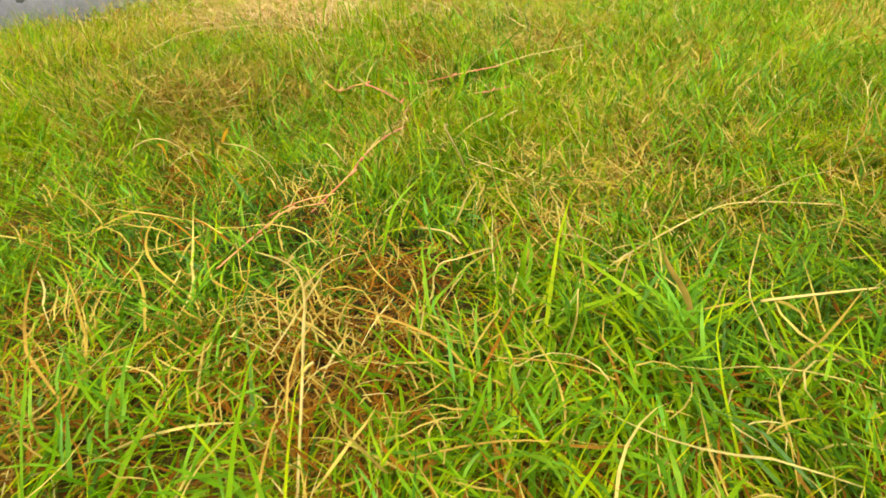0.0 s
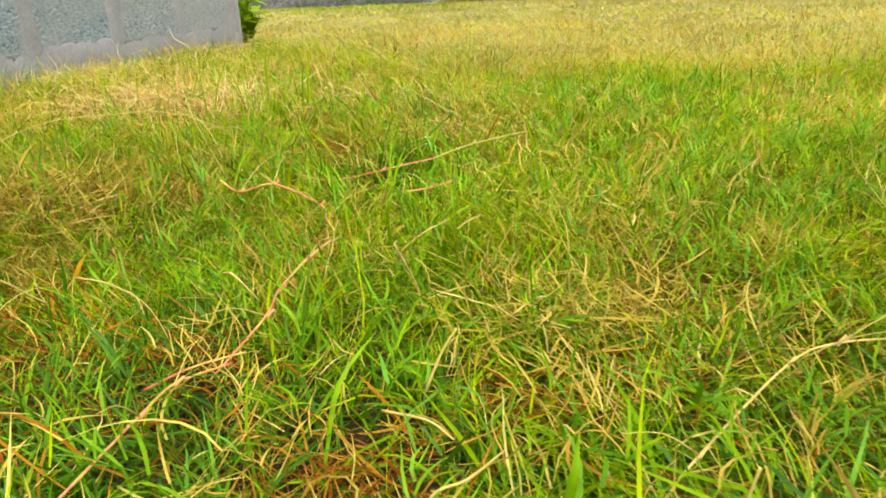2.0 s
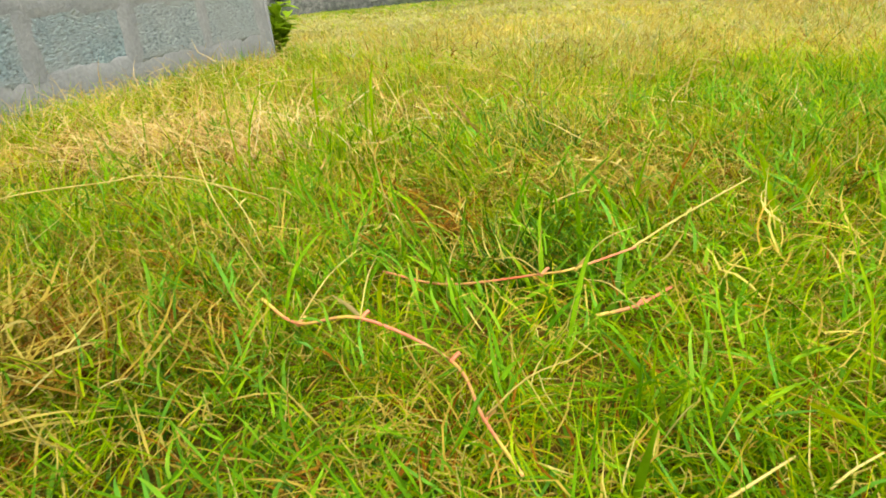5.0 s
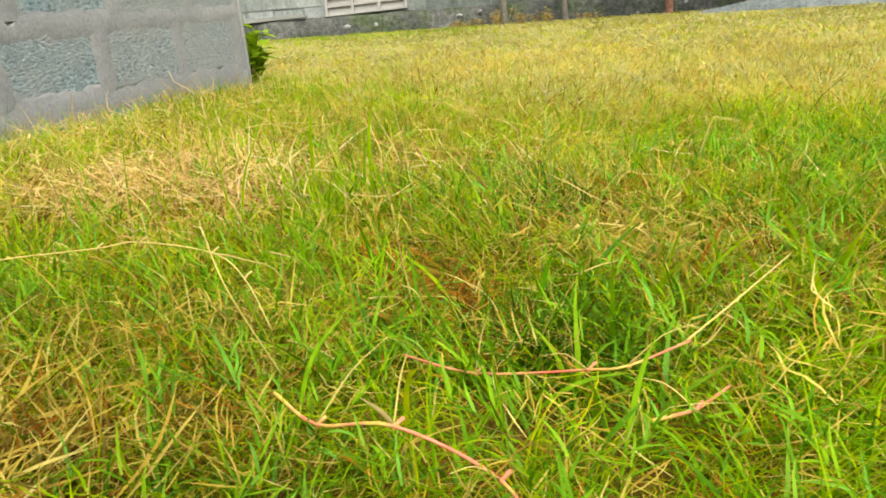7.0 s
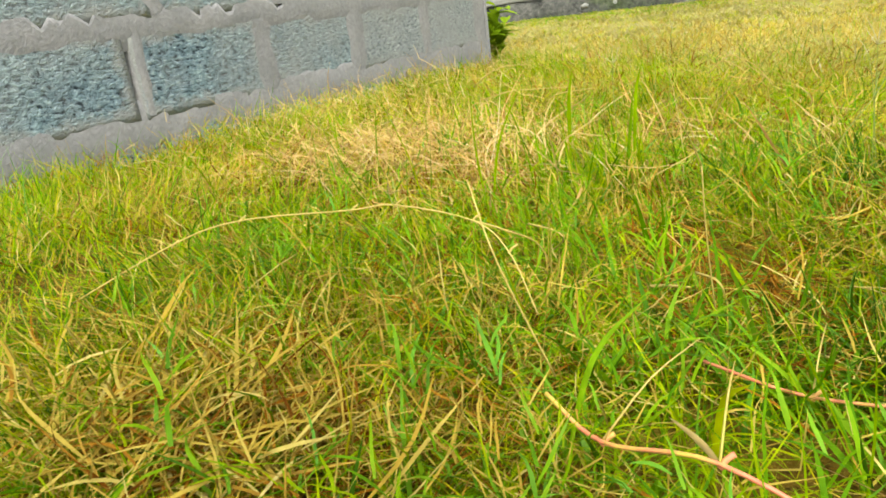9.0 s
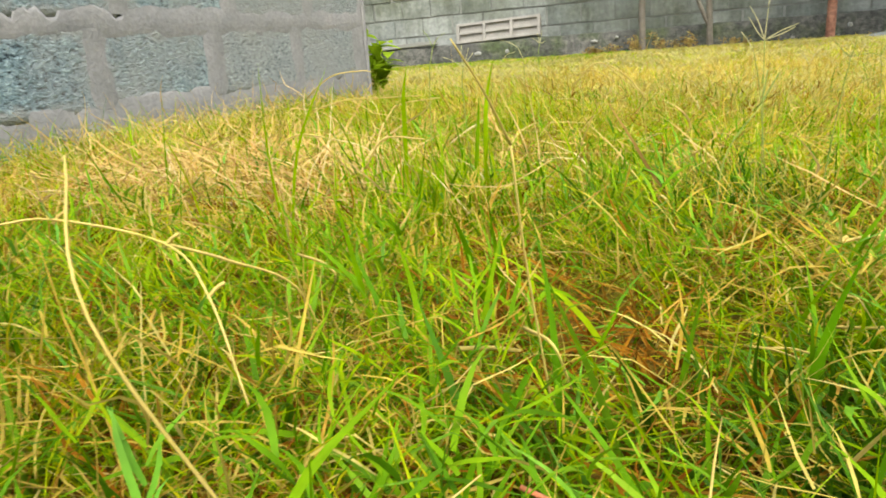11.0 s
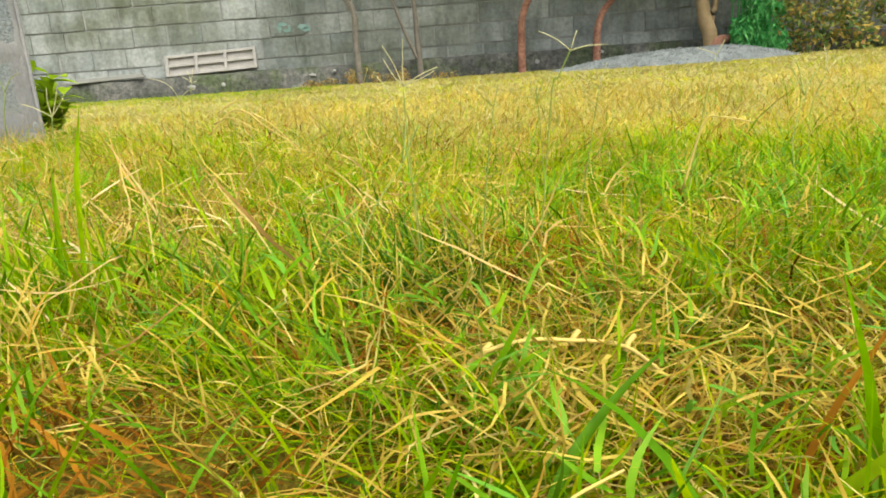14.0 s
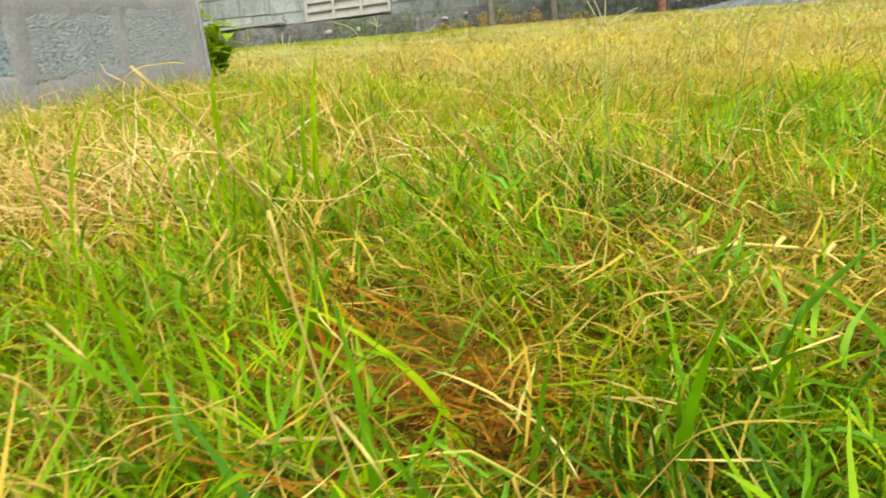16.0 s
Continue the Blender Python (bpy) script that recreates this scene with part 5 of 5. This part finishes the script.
def build_lawn():
    r = np.random.default_rng(21)

    def soft_edge(x, y, x0, x1, y0, y1, hole):
        """True inside the box and outside the hole; both thin out over their edges, but for the wall's side."""
        a, b = x + r.normal(0, 0.07, len(x)), y + r.normal(0, 0.07, len(x))
        wall = -9.0 if x0 > -2 else x0
        keep = (a > (wall if x0 < -1.5 else x0)) & (a < x1) & (b > y0) & (b < y1)
        if hole:
            keep &= ~((a > (wall if hole[0] < -1.5 else hole[0])) & (a < hole[1]) & (b > hole[2]) & (b < hole[3]))
        return keep

    def zone(x0, x1, y0, y1, per_m2, hole=None, tuft=9, spread=0.009):
        """Tufts of blades: x, y, dryness, lushness, far share, heading out of the tuft, size of the tuft."""
        n = int((x1 - x0 + 0.4) * (y1 - y0 + 0.4) * per_m2)
        m = n // tuft + 1
        cx, cy = r.uniform(x0 - 0.2, x1 + 0.2, m), r.uniform(y0 - 0.2, y1 + 0.2, m)
        within = soft_edge(cx, cy, x0, x1, y0, y1, hole)
        size = r.uniform(0.6, 1.35, m)
        i = r.integers(0, m, n)
        dx, dy = r.normal(0, spread, n), r.normal(0, spread, n)
        x, y = cx[i] + dx, cy[i] + dy
        keep = ~((x < NW_X + 0.006) & (y < NW_END + 0.02))
        keep &= within[i]
        keep &= r.random(n) < 0.35 + 1.5 * value_noise(cx, cy, 13.0, 14)[i]
        keep &= (y > 1.45 - 0.9 * (x + 0.25)) | (r.random(n) < 0.3) | (x < -0.76) | (x > -0.25)
        keep &= r.random(n) > 0.85 * thinness(x, y)
        keep &= r.random(n) > 0.36 * fade(-y, -1.88, -1.70)
        x, y = x[keep], y[keep]
        head = np.arctan2(dy, dx)[keep]
        return x, y, dryness(x, y), lushness(x, y), far_share(x, y), np.stack([head, size[i][keep]], 1)

    def put(name, x, y, lo, hi, w0, w1, lean0, lean1, curl0, curl1, segs, mat, label, h=1.0, low=0.0, high=0.0, twist=0.8, out=None, bend=0.3, kink=0.0, taper=1.6, flow=0.55):
        n = len(x)
        if n == 0:
            return
        z = ground_z(x, y) - 0.004 + low + (high - low) * r.random(n)
        if out is None:
            yaw = 7.0 * value_noise(x, y, 3.0, 12) + r.normal(0, 1.5, n)
        else:
            # most blades lie with their neighbours, the rest fan out of their tuft
            yaw = np.where(r.random(n) < flow, 9.0 * value_noise(x, y, 2.4, 12) + r.normal(0, 0.6, n), out[:, 0] + r.normal(0, 0.8, n))
            h = h * out[:, 1]
        knees = r.normal(0, kink, n) if kink else None
        ribbons(name, np.stack([x, y, z], 1), r.uniform(lo, hi, n) * h, r.uniform(w0, w1, n), yaw, r.uniform(lean0, lean1, n), r.uniform(curl0, curl1, n), r.normal(0, twist, n), segs, mat, label, taper, r.normal(0, bend, n), knees)

    def shoots(name, x, y, leaves, length, width, rise, mat, label, top):
        """Creeping shoots: short leaves in two ranks along a rising stem."""
        m = len(x)
        head, k = r.uniform(0, 6.28, m), np.tile(np.arange(leaves), m)
        rep = lambda v: np.repeat(v, leaves)
        gap = rep(r.uniform(0.004, 0.008, m))
        px, py = rep(x) + np.cos(rep(head)) * gap * k, rep(y) + np.sin(rep(head)) * gap * k
        pz = ground_z(px, py) + rep(r.uniform(*top, m)) + rep(r.uniform(*rise, m)) * k
        yaw = rep(head) + np.where(k % 2, 1.0, -1.0) * r.uniform(0.35, 1.0, len(k))
        ribbons(name, np.stack([px, py, pz], 1), r.uniform(*length, len(k)) * (1.1 - 0.06 * k), r.uniform(*width, len(k)), yaw, r.uniform(0.4, 1.35, len(k)), r.uniform(0.0, 1.0, len(k)), r.normal(0, 0.5, len(k)), 4, mat, label, 2.2, r.normal(0, 0.5, len(k)))

    def lawn(x0, x1, y0, y1, k, segs, wide, hole=None):
        x, y, d, l, f, o = zone(x0, x1, y0, y1, 19000 * k, hole, 12)
        mid = fade(y, 2.35, 2.95)
        g = r.random(len(x)) > np.clip(d * 0.62 + 0.24 * mid + 0.3 * f + 0.75 * hollow(x, y), 0, 0.93)
        high = (0.45 + 0.75 * l) * (1 - 0.3 * mid) * (1 + 0.15 * fade(-y, -1.95, -1.7))
        dark = r.random(len(x)) < deepness(x, y)
        near = fade(-y, -1.95, -1.7)
        for pick, mat, label in ((g & ~dark, M_GREEN, "short green lawn grass, ragged and lush"), (g & dark, M_DEEP, "short dark green lawn grass")):
            put("green_grass", x[pick], y[pick], 0.044, 0.115, 0.0007 * wide, (0.0018 * wide * (1 + 0.7 * near))[pick], (0.15 + 0.35 * near)[pick], (1.25 + 0.25 * near)[pick], 0.3, (2.3 + 0.7 * near)[pick], segs, mat, label, high[pick], 0, 0.012, out=o[pick], bend=0.6, kink=0.25)
        x, y, d, l, f, o = zone(x0, x1, y0, y1, 12500 * k, hole, 10)
        mid = fade(y, 2.35, 2.95)
        g = r.random(len(x)) < 0.40 - 0.27 * fade(-y, -1.9, -1.65) + d * 0.38 + 0.42 * mid + 0.16 * fade(y, 1.8, 2.0) * (1 - mid) + 0.15 * fade(x, -0.15, 0.15) * fade(y, 2.3, 2.5) - 0.6 * hollow(x, y)
        a = g & (r.random(len(x)) > f)
        b = g & ~a
        put("yellowing_grass", x[a], y[a], 0.040, 0.105, 0.0006 * wide, 0.0015 * wide, 0.35, 1.4, 0.3, 2.2, segs, M_LIME, "yellow-green fading lawn grass", ((0.55 + 0.6 * l) * (1 - 0.28 * mid))[a], 0, 0.015, out=o[a], bend=0.8, kink=0.4)
        put("field_grass", x[b], y[b], 0.026, 0.055, 0.0012 * wide, 0.0026 * wide, 0.4, 1.4, 0.2, 1.8, segs, M_FIELD, "dry yellow-green field grass", 0.75 + 0.3 * l[b], 0, 0.015)
        # straw woven through the top of the sward
        x, y, d, l, f, o = zone(x0, x1, y0, y1, 10500 * k, hole, 5, 0.014)
        g = r.random(len(x)) < 0.27 + d * 0.32 + 0.10 * fade(y, 2.2, 2.7) + 0.30 * fade(y, 1.80, 2.1) * (1 - fade(y, 2.5, 2.65))
        x, y, d, l, o = x[g], y[g], d[g], l[g], o[g]
        put("dry_grass", x, y, 0.028, 0.085, 0.0005 * wide, 0.0012 * wide, 0.5, 1.6, -0.4, 1.5, segs, M_STRAW, "dry straw-coloured grass lying over the lawn", (0.7 + 0.45 * d), 0.006, 0.030 + 0.022 * np.clip(l, 0, 1), 1.4, out=o, bend=1.0, kink=0.7, taper=3.5)
        n = int((x1 - x0) * (y1 - y0) * 11000 * k)
        x, y = r.uniform(x0, x1, n), r.uniform(y0, y1, n)
        many = int(n * 0.35)
        hx, hy = r.uniform(x0, x1, many), r.uniform(y0, y1, many)
        low = r.random(many) < hollow(hx, hy)
        x, y = np.concatenate([x, hx[low]]), np.concatenate([y, hy[low]])
        n = len(x)
        g = (r.random(n) < (0.22 + 0.2 * fade(-y, -1.70, -1.60) - 0.15 * fade(-y, -2.3, -2.1) * fade(y, 1.58, 1.66) + dryness(x, y) * 0.32 + 0.85 * hollow(x, y)) * (1 - 0.45 * fade(y, 2.35, 2.95)) * (1 - 0.8 * far_share(x, y))) & ~((x < NW_X + 0.006) & (y < NW_END + 0.02))
        g &= soft_edge(x, y, x0, x1, y0, y1, hole)
        put("dead_grass", x[g], y[g], 0.02, 0.07, 0.0007 * wide, 0.0019 * wide, 0.7, 1.65, -0.2, 0.9, max(3, segs - 1), M_LITTER, "rusty brown dead grass low in the lawn", 1.0, 0.002, 0.028, 1.2, bend=0.8, kink=0.5, taper=3.0)

    lawn(-0.75, 0.55, 1.24, 2.75, 1.65, 5, 1.0)
    # broad young blades among the fine ones
    x, y, d, l, f, o = zone(-0.75, 0.55, 1.32, 2.75, 1900, None, 3)
    g = r.random(len(x)) > d * 0.8 + 0.6 * hollow(x, y)
    dark = r.random(len(x)) < 0.25 + deepness(x, y)
    put("broad_grass", x[g & dark], y[g & dark], 0.04, 0.095, 0.0022, 0.0042, 0.1, 1.3, 0.1, 1.6, 6, M_DEEP, "broader dark green blades in the lawn", (0.55 + 0.5 * l)[g & dark], 0, 0.015, bend=0.6)
    g &= ~dark
    put("broad_grass", x[g], y[g], 0.04, 0.095, 0.0022, 0.0042, 0.1, 1.3, 0.1, 1.6, 6, M_BROAD, "broader bright green blades in the lawn", (0.55 + 0.5 * l)[g], 0, 0.015, bend=0.6)
    # leafy sprigs
    m = 3000
    x, y = r.uniform(-0.72, 0.50, m), r.uniform(1.42, 2.95, m)
    keep = (r.random(m) > hollow(x, y)) & (r.random(m) > 0.7 * dryness(x, y)) & (r.random(m) > 0.85 * thinness(x, y))
    x, y = x[keep], y[keep]
    third = len(x) // 3
    shoots("sprig_grass", x[:third], y[:third], 6, (0.020, 0.042), (0.0016, 0.0027), (0.001, 0.006), M_BROAD, "leafy green sprigs among the lawn blades", (0.015, 0.05))
    shoots("sprig_grass", x[third:2 * third], y[third:2 * third], 6, (0.018, 0.036), (0.0012, 0.0020), (0.000, 0.006), M_BROAD, "leafy green sprigs among the lawn blades", (0.015, 0.05))
    shoots("sprig_grass", x[2 * third:], y[2 * third:], 6, (0.018, 0.036), (0.0010, 0.0016), (0.000, 0.005), M_GREEN, "fading yellow-green sprigs among the lawn blades", (0.02, 0.055))
    m = 750
    x, y = r.uniform(-0.72, 0.50, m), r.uniform(1.42, 2.95, m)
    keep = r.random(m) < 0.3 + dryness(x, y)
    shoots("dry_sprig", x[keep], y[keep], 5, (0.018, 0.040), (0.0008, 0.0014), (-0.001, 0.003), M_STRAW, "withered pale sprigs lying over the lawn", (0.02, 0.055))
    # long straw tangled over the lawn beside the wall
    xs, ys = [], []
    for cx, cy, rx, ry, n in ((-0.84, 2.70, 0.13, 0.10, 420), (-0.62, 2.62, 0.10, 0.08, 240), (-1.15, 3.05, 0.14, 0.2, 260), (-1.2, 3.7, 0.15, 0.3, 150), (-0.40, 2.75, 0.25, 0.2, 130), (-0.1, 2.95, 0.3, 0.2, 80)):
        xs.append(r.normal(cx, rx, n))
        ys.append(r.normal(cy, ry, n))
    x, y = np.maximum(np.concatenate(xs), NW_X + 0.03), np.concatenate(ys)
    put("tall_straw", x, y, 0.05, 0.15, 0.0009, 0.0020, 0.95, 1.6, -0.2, 1.0, 8, M_PALE, "long dry straw tangled over the lawn", 1.0, 0.02, 0.065, 1.2, bend=1.8, kink=0.35, taper=3.5)
    x, y = np.concatenate([r.uniform(-1.3, -0.5, 170), r.uniform(-0.5, 0.5, 80)]), np.concatenate([r.uniform(2.55, 3.5, 170), r.uniform(2.6, 3.3, 80)])
    put("upright_grass", x, y, 0.06, 0.125, 0.0008, 0.0015, 0.0, 0.8, 0.0, 1.6, 6, M_STRAW, "upright dry spikes standing out of the lawn", 1.0, 0, 0.01, 1.0, bend=0.6, kink=0.6)
    x, y = r.uniform(-0.95, -0.32, 45), r.uniform(2.45, 2.85, 45)
    put("upright_grass", x, y, 0.09, 0.16, 0.0014, 0.0026, 0.0, 0.5, 0.0, 0.9, 6, M_GREEN, "tall green spikes standing out of the lawn", 1.0, 0, 0.01, 0.8, bend=0.4)
    x, y = r.uniform(-1.0, -0.35, 60), r.uniform(2.45, 2.9, 60)
    put("upright_grass", x, y, 0.10, 0.18, 0.0009, 0.0018, 0.0, 0.6, 0.2, 2.2, 8, M_PALE, "tall dry spikes arching out of the lawn", 1.0, 0, 0.01, 0.8, bend=0.7, kink=0.4)
    # leafy green clump rising before the wall
    x, y = r.normal(-0.47, 0.045, 240), r.normal(2.60, 0.04, 240)
    put("leafy_grass", x, y, 0.06, 0.13, 0.0018, 0.0036, 0.0, 0.8, 0.1, 1.0, 6, M_GREEN, "leafy green clump rising above the lawn")
    # rank green clumps
    xs, ys = [], []
    for cx, cy, rx, ry, n in ((-0.22, 2.28, 0.16, 0.05, 300), (-0.45, 2.20, 0.10, 0.06, 130), (0.14, 1.60, 0.10, 0.06, 130), (0.2, 2.98, 0.18, 0.12, 420), (-0.20, 1.64, 0.08, 0.06, 190), (0.30, 1.85, 0.10, 0.10, 160)):
        xs.append(r.normal(cx, rx, n))
        ys.append(r.normal(cy, ry, n))
    put("rank_grass", np.concatenate(xs), np.concatenate(ys), 0.045, 0.09, 0.0018, 0.0034, 0.05, 1.0, 0.2, 1.8, 6, M_BROAD, "rank clumps of lush green grass", bend=0.5)
    # the darkest clumps; those nearer than y 1.9 stand in for a hollow's shade
    xs, ys = [], []
    for cx, cy, rx, ry, n in ((-0.207, 2.66, 0.035, 0.035, 260), (-0.168, 2.29, 0.03, 0.03, 220), (-0.16, 1.70, 0.07, 0.05, 150), (-0.26, 1.70, 0.06, 0.05, 110), (-0.22, 1.85, 0.05, 0.04, 90), (0.15, 2.96, 0.10, 0.06, 60)):
        xs.append(r.normal(cx, rx, n))
        ys.append(r.normal(cy, ry, n))
    put("rank_grass", np.concatenate(xs), np.concatenate(ys), 0.045, 0.095, 0.0016, 0.0030, 0.05, 0.9, 0.2, 1.6, 6, M_DEEP, "dark green clumps of lush grass", bend=0.5)
    # low blades coloured dark to stand in for shade in the sward's gaps
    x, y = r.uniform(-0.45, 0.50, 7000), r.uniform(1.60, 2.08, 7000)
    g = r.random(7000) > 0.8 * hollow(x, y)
    put("low_grass", x[g], y[g], 0.02, 0.05, 0.0014, 0.0030, 0.2, 1.4, 0.2, 1.6, 4, M_DEEP, "low lawn blades coloured dark green for the shade in the gaps", bend=0.6)
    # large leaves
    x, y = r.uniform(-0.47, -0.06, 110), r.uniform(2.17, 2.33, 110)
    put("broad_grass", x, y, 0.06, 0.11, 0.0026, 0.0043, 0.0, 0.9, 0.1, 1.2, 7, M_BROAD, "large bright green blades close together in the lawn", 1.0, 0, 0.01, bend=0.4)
    x, y = r.uniform(-0.45, 0.10, 60), r.uniform(2.27, 2.42, 60)
    put("broad_grass", x, y, 0.07, 0.125, 0.0034, 0.0054, 0.0, 1.0, 0.1, 1.3, 7, M_GREEN, "large yellow-green blades rising out of the lawn", 1.0, 0, 0.01, bend=0.5)
    x, y = r.normal(-0.12, 0.07, 300), r.normal(2.39, 0.032, 300)
    put("yellowing_grass", x, y, 0.05, 0.095, 0.0010, 0.0022, 0.1, 1.2, 0.3, 1.8, 6, M_LIME, "bright yellow-green tuft in the lawn", bend=0.6)
    # long dry strands woven through the nearest grass
    x, y = r.uniform(-0.40, 0.45, 280), r.uniform(1.34, 1.72, 280)
    g = r.random(280) < 0.6
    put("tall_straw", x[g], y[g], 0.05, 0.13, 0.0009, 0.0019, 0.9, 1.6, -0.2, 1.1, 8, M_STRAW, "long dry straw tangled over the lawn", 1.0, 0.02, 0.06, 1.2, bend=1.6, kink=0.4, taper=3.5)
    put("tall_straw", x[~g], y[~g], 0.05, 0.11, 0.0010, 0.0021, 0.9, 1.6, -0.2, 1.1, 8, M_LITTER, "long rusty straw tangled in the lawn", 1.0, 0.01, 0.045, 1.2, bend=1.6, kink=0.4, taper=3.5)
    # single upright spikes
    x, y = r.uniform(-1.3, 1.4, 330), r.uniform(2.45, 4.6, 330)
    put("upright_grass", x, y, 0.06, 0.125, 0.0012, 0.0022, 0.0, 0.45, 0.0, 0.7, 5, M_GREEN, "upright green spikes standing out of the lawn", bend=0.4)
    x, y = r.uniform(-1.4, 1.8, 420), r.uniform(2.45, 4.8, 420)
    put("upright_grass", x, y, 0.05, 0.115, 0.0010, 0.0018, 0.0, 0.9, 0.0, 1.5, 5, M_STRAW, "upright dry spikes standing out of the lawn", bend=0.6, kink=0.5)
    # wisps along the foot of the wall
    x, y = r.uniform(-1.51, -1.15, 420), r.uniform(2.9, 4.5, 420)
    put("wisps", x, y, 0.07, 0.17, 0.0011, 0.0022, 0.2, 1.3, 0.2, 1.8, 6, M_PALE, "tall dry wisps along the foot of the wall", bend=1.0, kink=0.6)
    x, y = r.uniform(-1.51, -1.2, 1500), r.uniform(2.0, 4.6, 1500)
    put("wisps", x, y, 0.05, 0.12, 0.0013, 0.0026, 0.1, 1.1, 0.2, 1.5, 6, M_GREEN, "tall green wisps along the foot of the wall", bend=0.6)
    # loose straw
    xs, ys = [], []
    for cx, cy, rad, n in ((0.07, 1.86, 0.06, 320), (0.0, 1.58, 0.07, 160), (0.11, 2.07, 0.05, 160), (-0.12, 2.47, 0.07, 260), (-0.06, 2.46, 0.05, 120), (0.02, 2.25, 0.06, 140), (-0.17, 2.41, 0.04, 170)):
        xs.append(r.normal(cx, rad, n))
        ys.append(r.normal(cy, rad * 0.7, n))
    put("straw", np.concatenate(xs), np.concatenate(ys), 0.02, 0.070, 0.0007, 0.0015, 0.8, 1.6, -0.3, 1.4, 5, M_STRAW, "loose dry straw lying on the lawn", 1.0, 0.02, 0.06, 1.4, bend=1.0, kink=0.6, taper=4.0)
    x, y = np.concatenate([r.normal(-0.82, 0.16, 350), r.normal(-1.1, 0.22, 160)]), np.concatenate([r.normal(2.68, 0.11, 350), r.normal(3.1, 0.18, 160)])
    put("straw", np.maximum(x, NW_X + 0.03), y, 0.03, 0.085, 0.0007, 0.0013, 0.9, 1.6, -0.2, 1.0, 6, M_PALE, "bleached straw heaped on the lawn beside the wall", 1.0, 0.02, 0.075, 1.4, bend=1.4, kink=0.5, taper=4.0)
    x, y = r.normal(-0.52, 0.055, 420), r.normal(2.05, 0.035, 420)
    put("straw", x, y, 0.035, 0.09, 0.0010, 0.0022, 0.9, 1.6, -0.2, 0.9, 6, M_STRAW, "dense bed of flattened straw on the lawn", 1.0, 0.01, 0.055, 1.2, bend=0.7, taper=4.0)
    x, y = r.normal(-0.52, 0.06, 230), r.normal(2.05, 0.04, 230)
    put("dead_grass", x, y, 0.03, 0.08, 0.0012, 0.0024, 0.9, 1.6, -0.2, 0.9, 6, M_LITTER, "orange-brown flattened straw on the lawn", 1.0, 0.01, 0.05, 1.2, bend=0.7)
    lawn(-1.535, 1.0, 1.24, 3.6, 0.70, 4, 1.2, (-0.75, 0.55, 1.24, 2.75))
    lawn(-1.6, 2.3, 3.6, 5.2, 0.32, 3, 1.6)
    lawn(-1.535, 2.6, -0.8, 3.6, 0.10, 3, 3.2, (-1.535, 1.0, 1.24, 3.6))

    def field(x0, x1, y0, y1, k, segs, wide, hole=None):
        x, y, d, l, f, o = zone(x0, x1, y0, y1, 3600 * k, hole)
        put("field_grass", x, y, 0.030, 0.065, 0.0020 * wide, 0.0036 * wide, 0.6, 1.45, 0.2, 1.5, segs, M_FIELD, "dry yellow-green field grass", 0.75 + 0.4 * l, bend=0.6)
        x, y, d, l, f, o = zone(x0, x1, y0, y1, 650 * k, hole)
        g = r.random(len(x)) > d * 0.6
        put("green_grass", x[g], y[g], 0.03, 0.065, 0.0016 * wide, 0.003 * wide, 0.3, 1.2, 0.2, 1.3, segs, M_LIME, "green grass mixed into the dry field", 0.75 + 0.4 * l[g])
        x, y, d, l, f, o = zone(x0, x1, y0, y1, 600 * k, hole, 3)
        put("dry_grass", x, y, 0.04, 0.085, 0.0013 * wide, 0.0024 * wide, 0.8, 1.5, 0, 0.8, segs, M_STRAW, "dry straw-coloured grass lying over the field", 1.0, 0.005, 0.03, kink=0.5)

    field(-3.4, 4.4, 5.2, 7.4, 0.88, 3, 2.0)
    field(-5.6, 6.6, 7.4, 10.35, 0.42, 2, 3.0)
    field(-8.0, 8.5, 3.2, 10.3, 0.10, 2, 3.6, (-1.6, 2.3, 3.2, 10.35))
    # a greener, darker strip under the far wall, its colour standing in for shadow
    x, y, d, l, f, o = zone(-6.0, -1.4, 8.2, 10.3, 900)
    g = r.random(len(x)) < fade(y, 8.2, 9.4)
    put("green_grass", x[g], y[g], 0.04, 0.08, 0.005, 0.009, 0.3, 1.2, 0.2, 1.3, 2, M_GREEN, "greener, darker grass along the far wall's foot, for the shadow there")
    # thin grass over the turf all round
    x, y, d, l, f, o = zone(-6.0, 6.0, -3.0, 3.4, 500, (-1.535, 2.6, -0.8, 3.6))
    g = r.random(len(x)) > 0.10 + 0.4 * d
    put("green_grass", x[g], y[g], 0.04, 0.085, 0.005, 0.010, 0.3, 1.3, 0.2, 1.5, 2, M_GREEN, "thin green grass over the turf", 1.0, out=o[g])
    put("yellowing_grass", x[~g], y[~g], 0.04, 0.085, 0.005, 0.010, 0.4, 1.4, 0.2, 1.5, 2, M_LIME, "thin yellow-green grass over the turf", 1.0, out=o[~g])


build_near_wall()
build_far_wall()
build_panel()
build_planks()
build_trees()
build_gravel()
for _i, (_x, _y, _h) in enumerate(((-1.55, 9.98, 0.17), (-1.22, 9.95, 0.24), (-0.95, 10.0, 0.18), (-0.70, 9.95, 0.20), (-0.30, 9.98, 0.15), (-1.75, 10.02, 0.14))):
    dry_weed(_x, _y, _h, 70 + _i)
build_weed()
build_runners()
build_stems()
build_tall_blades()
build_lawn()
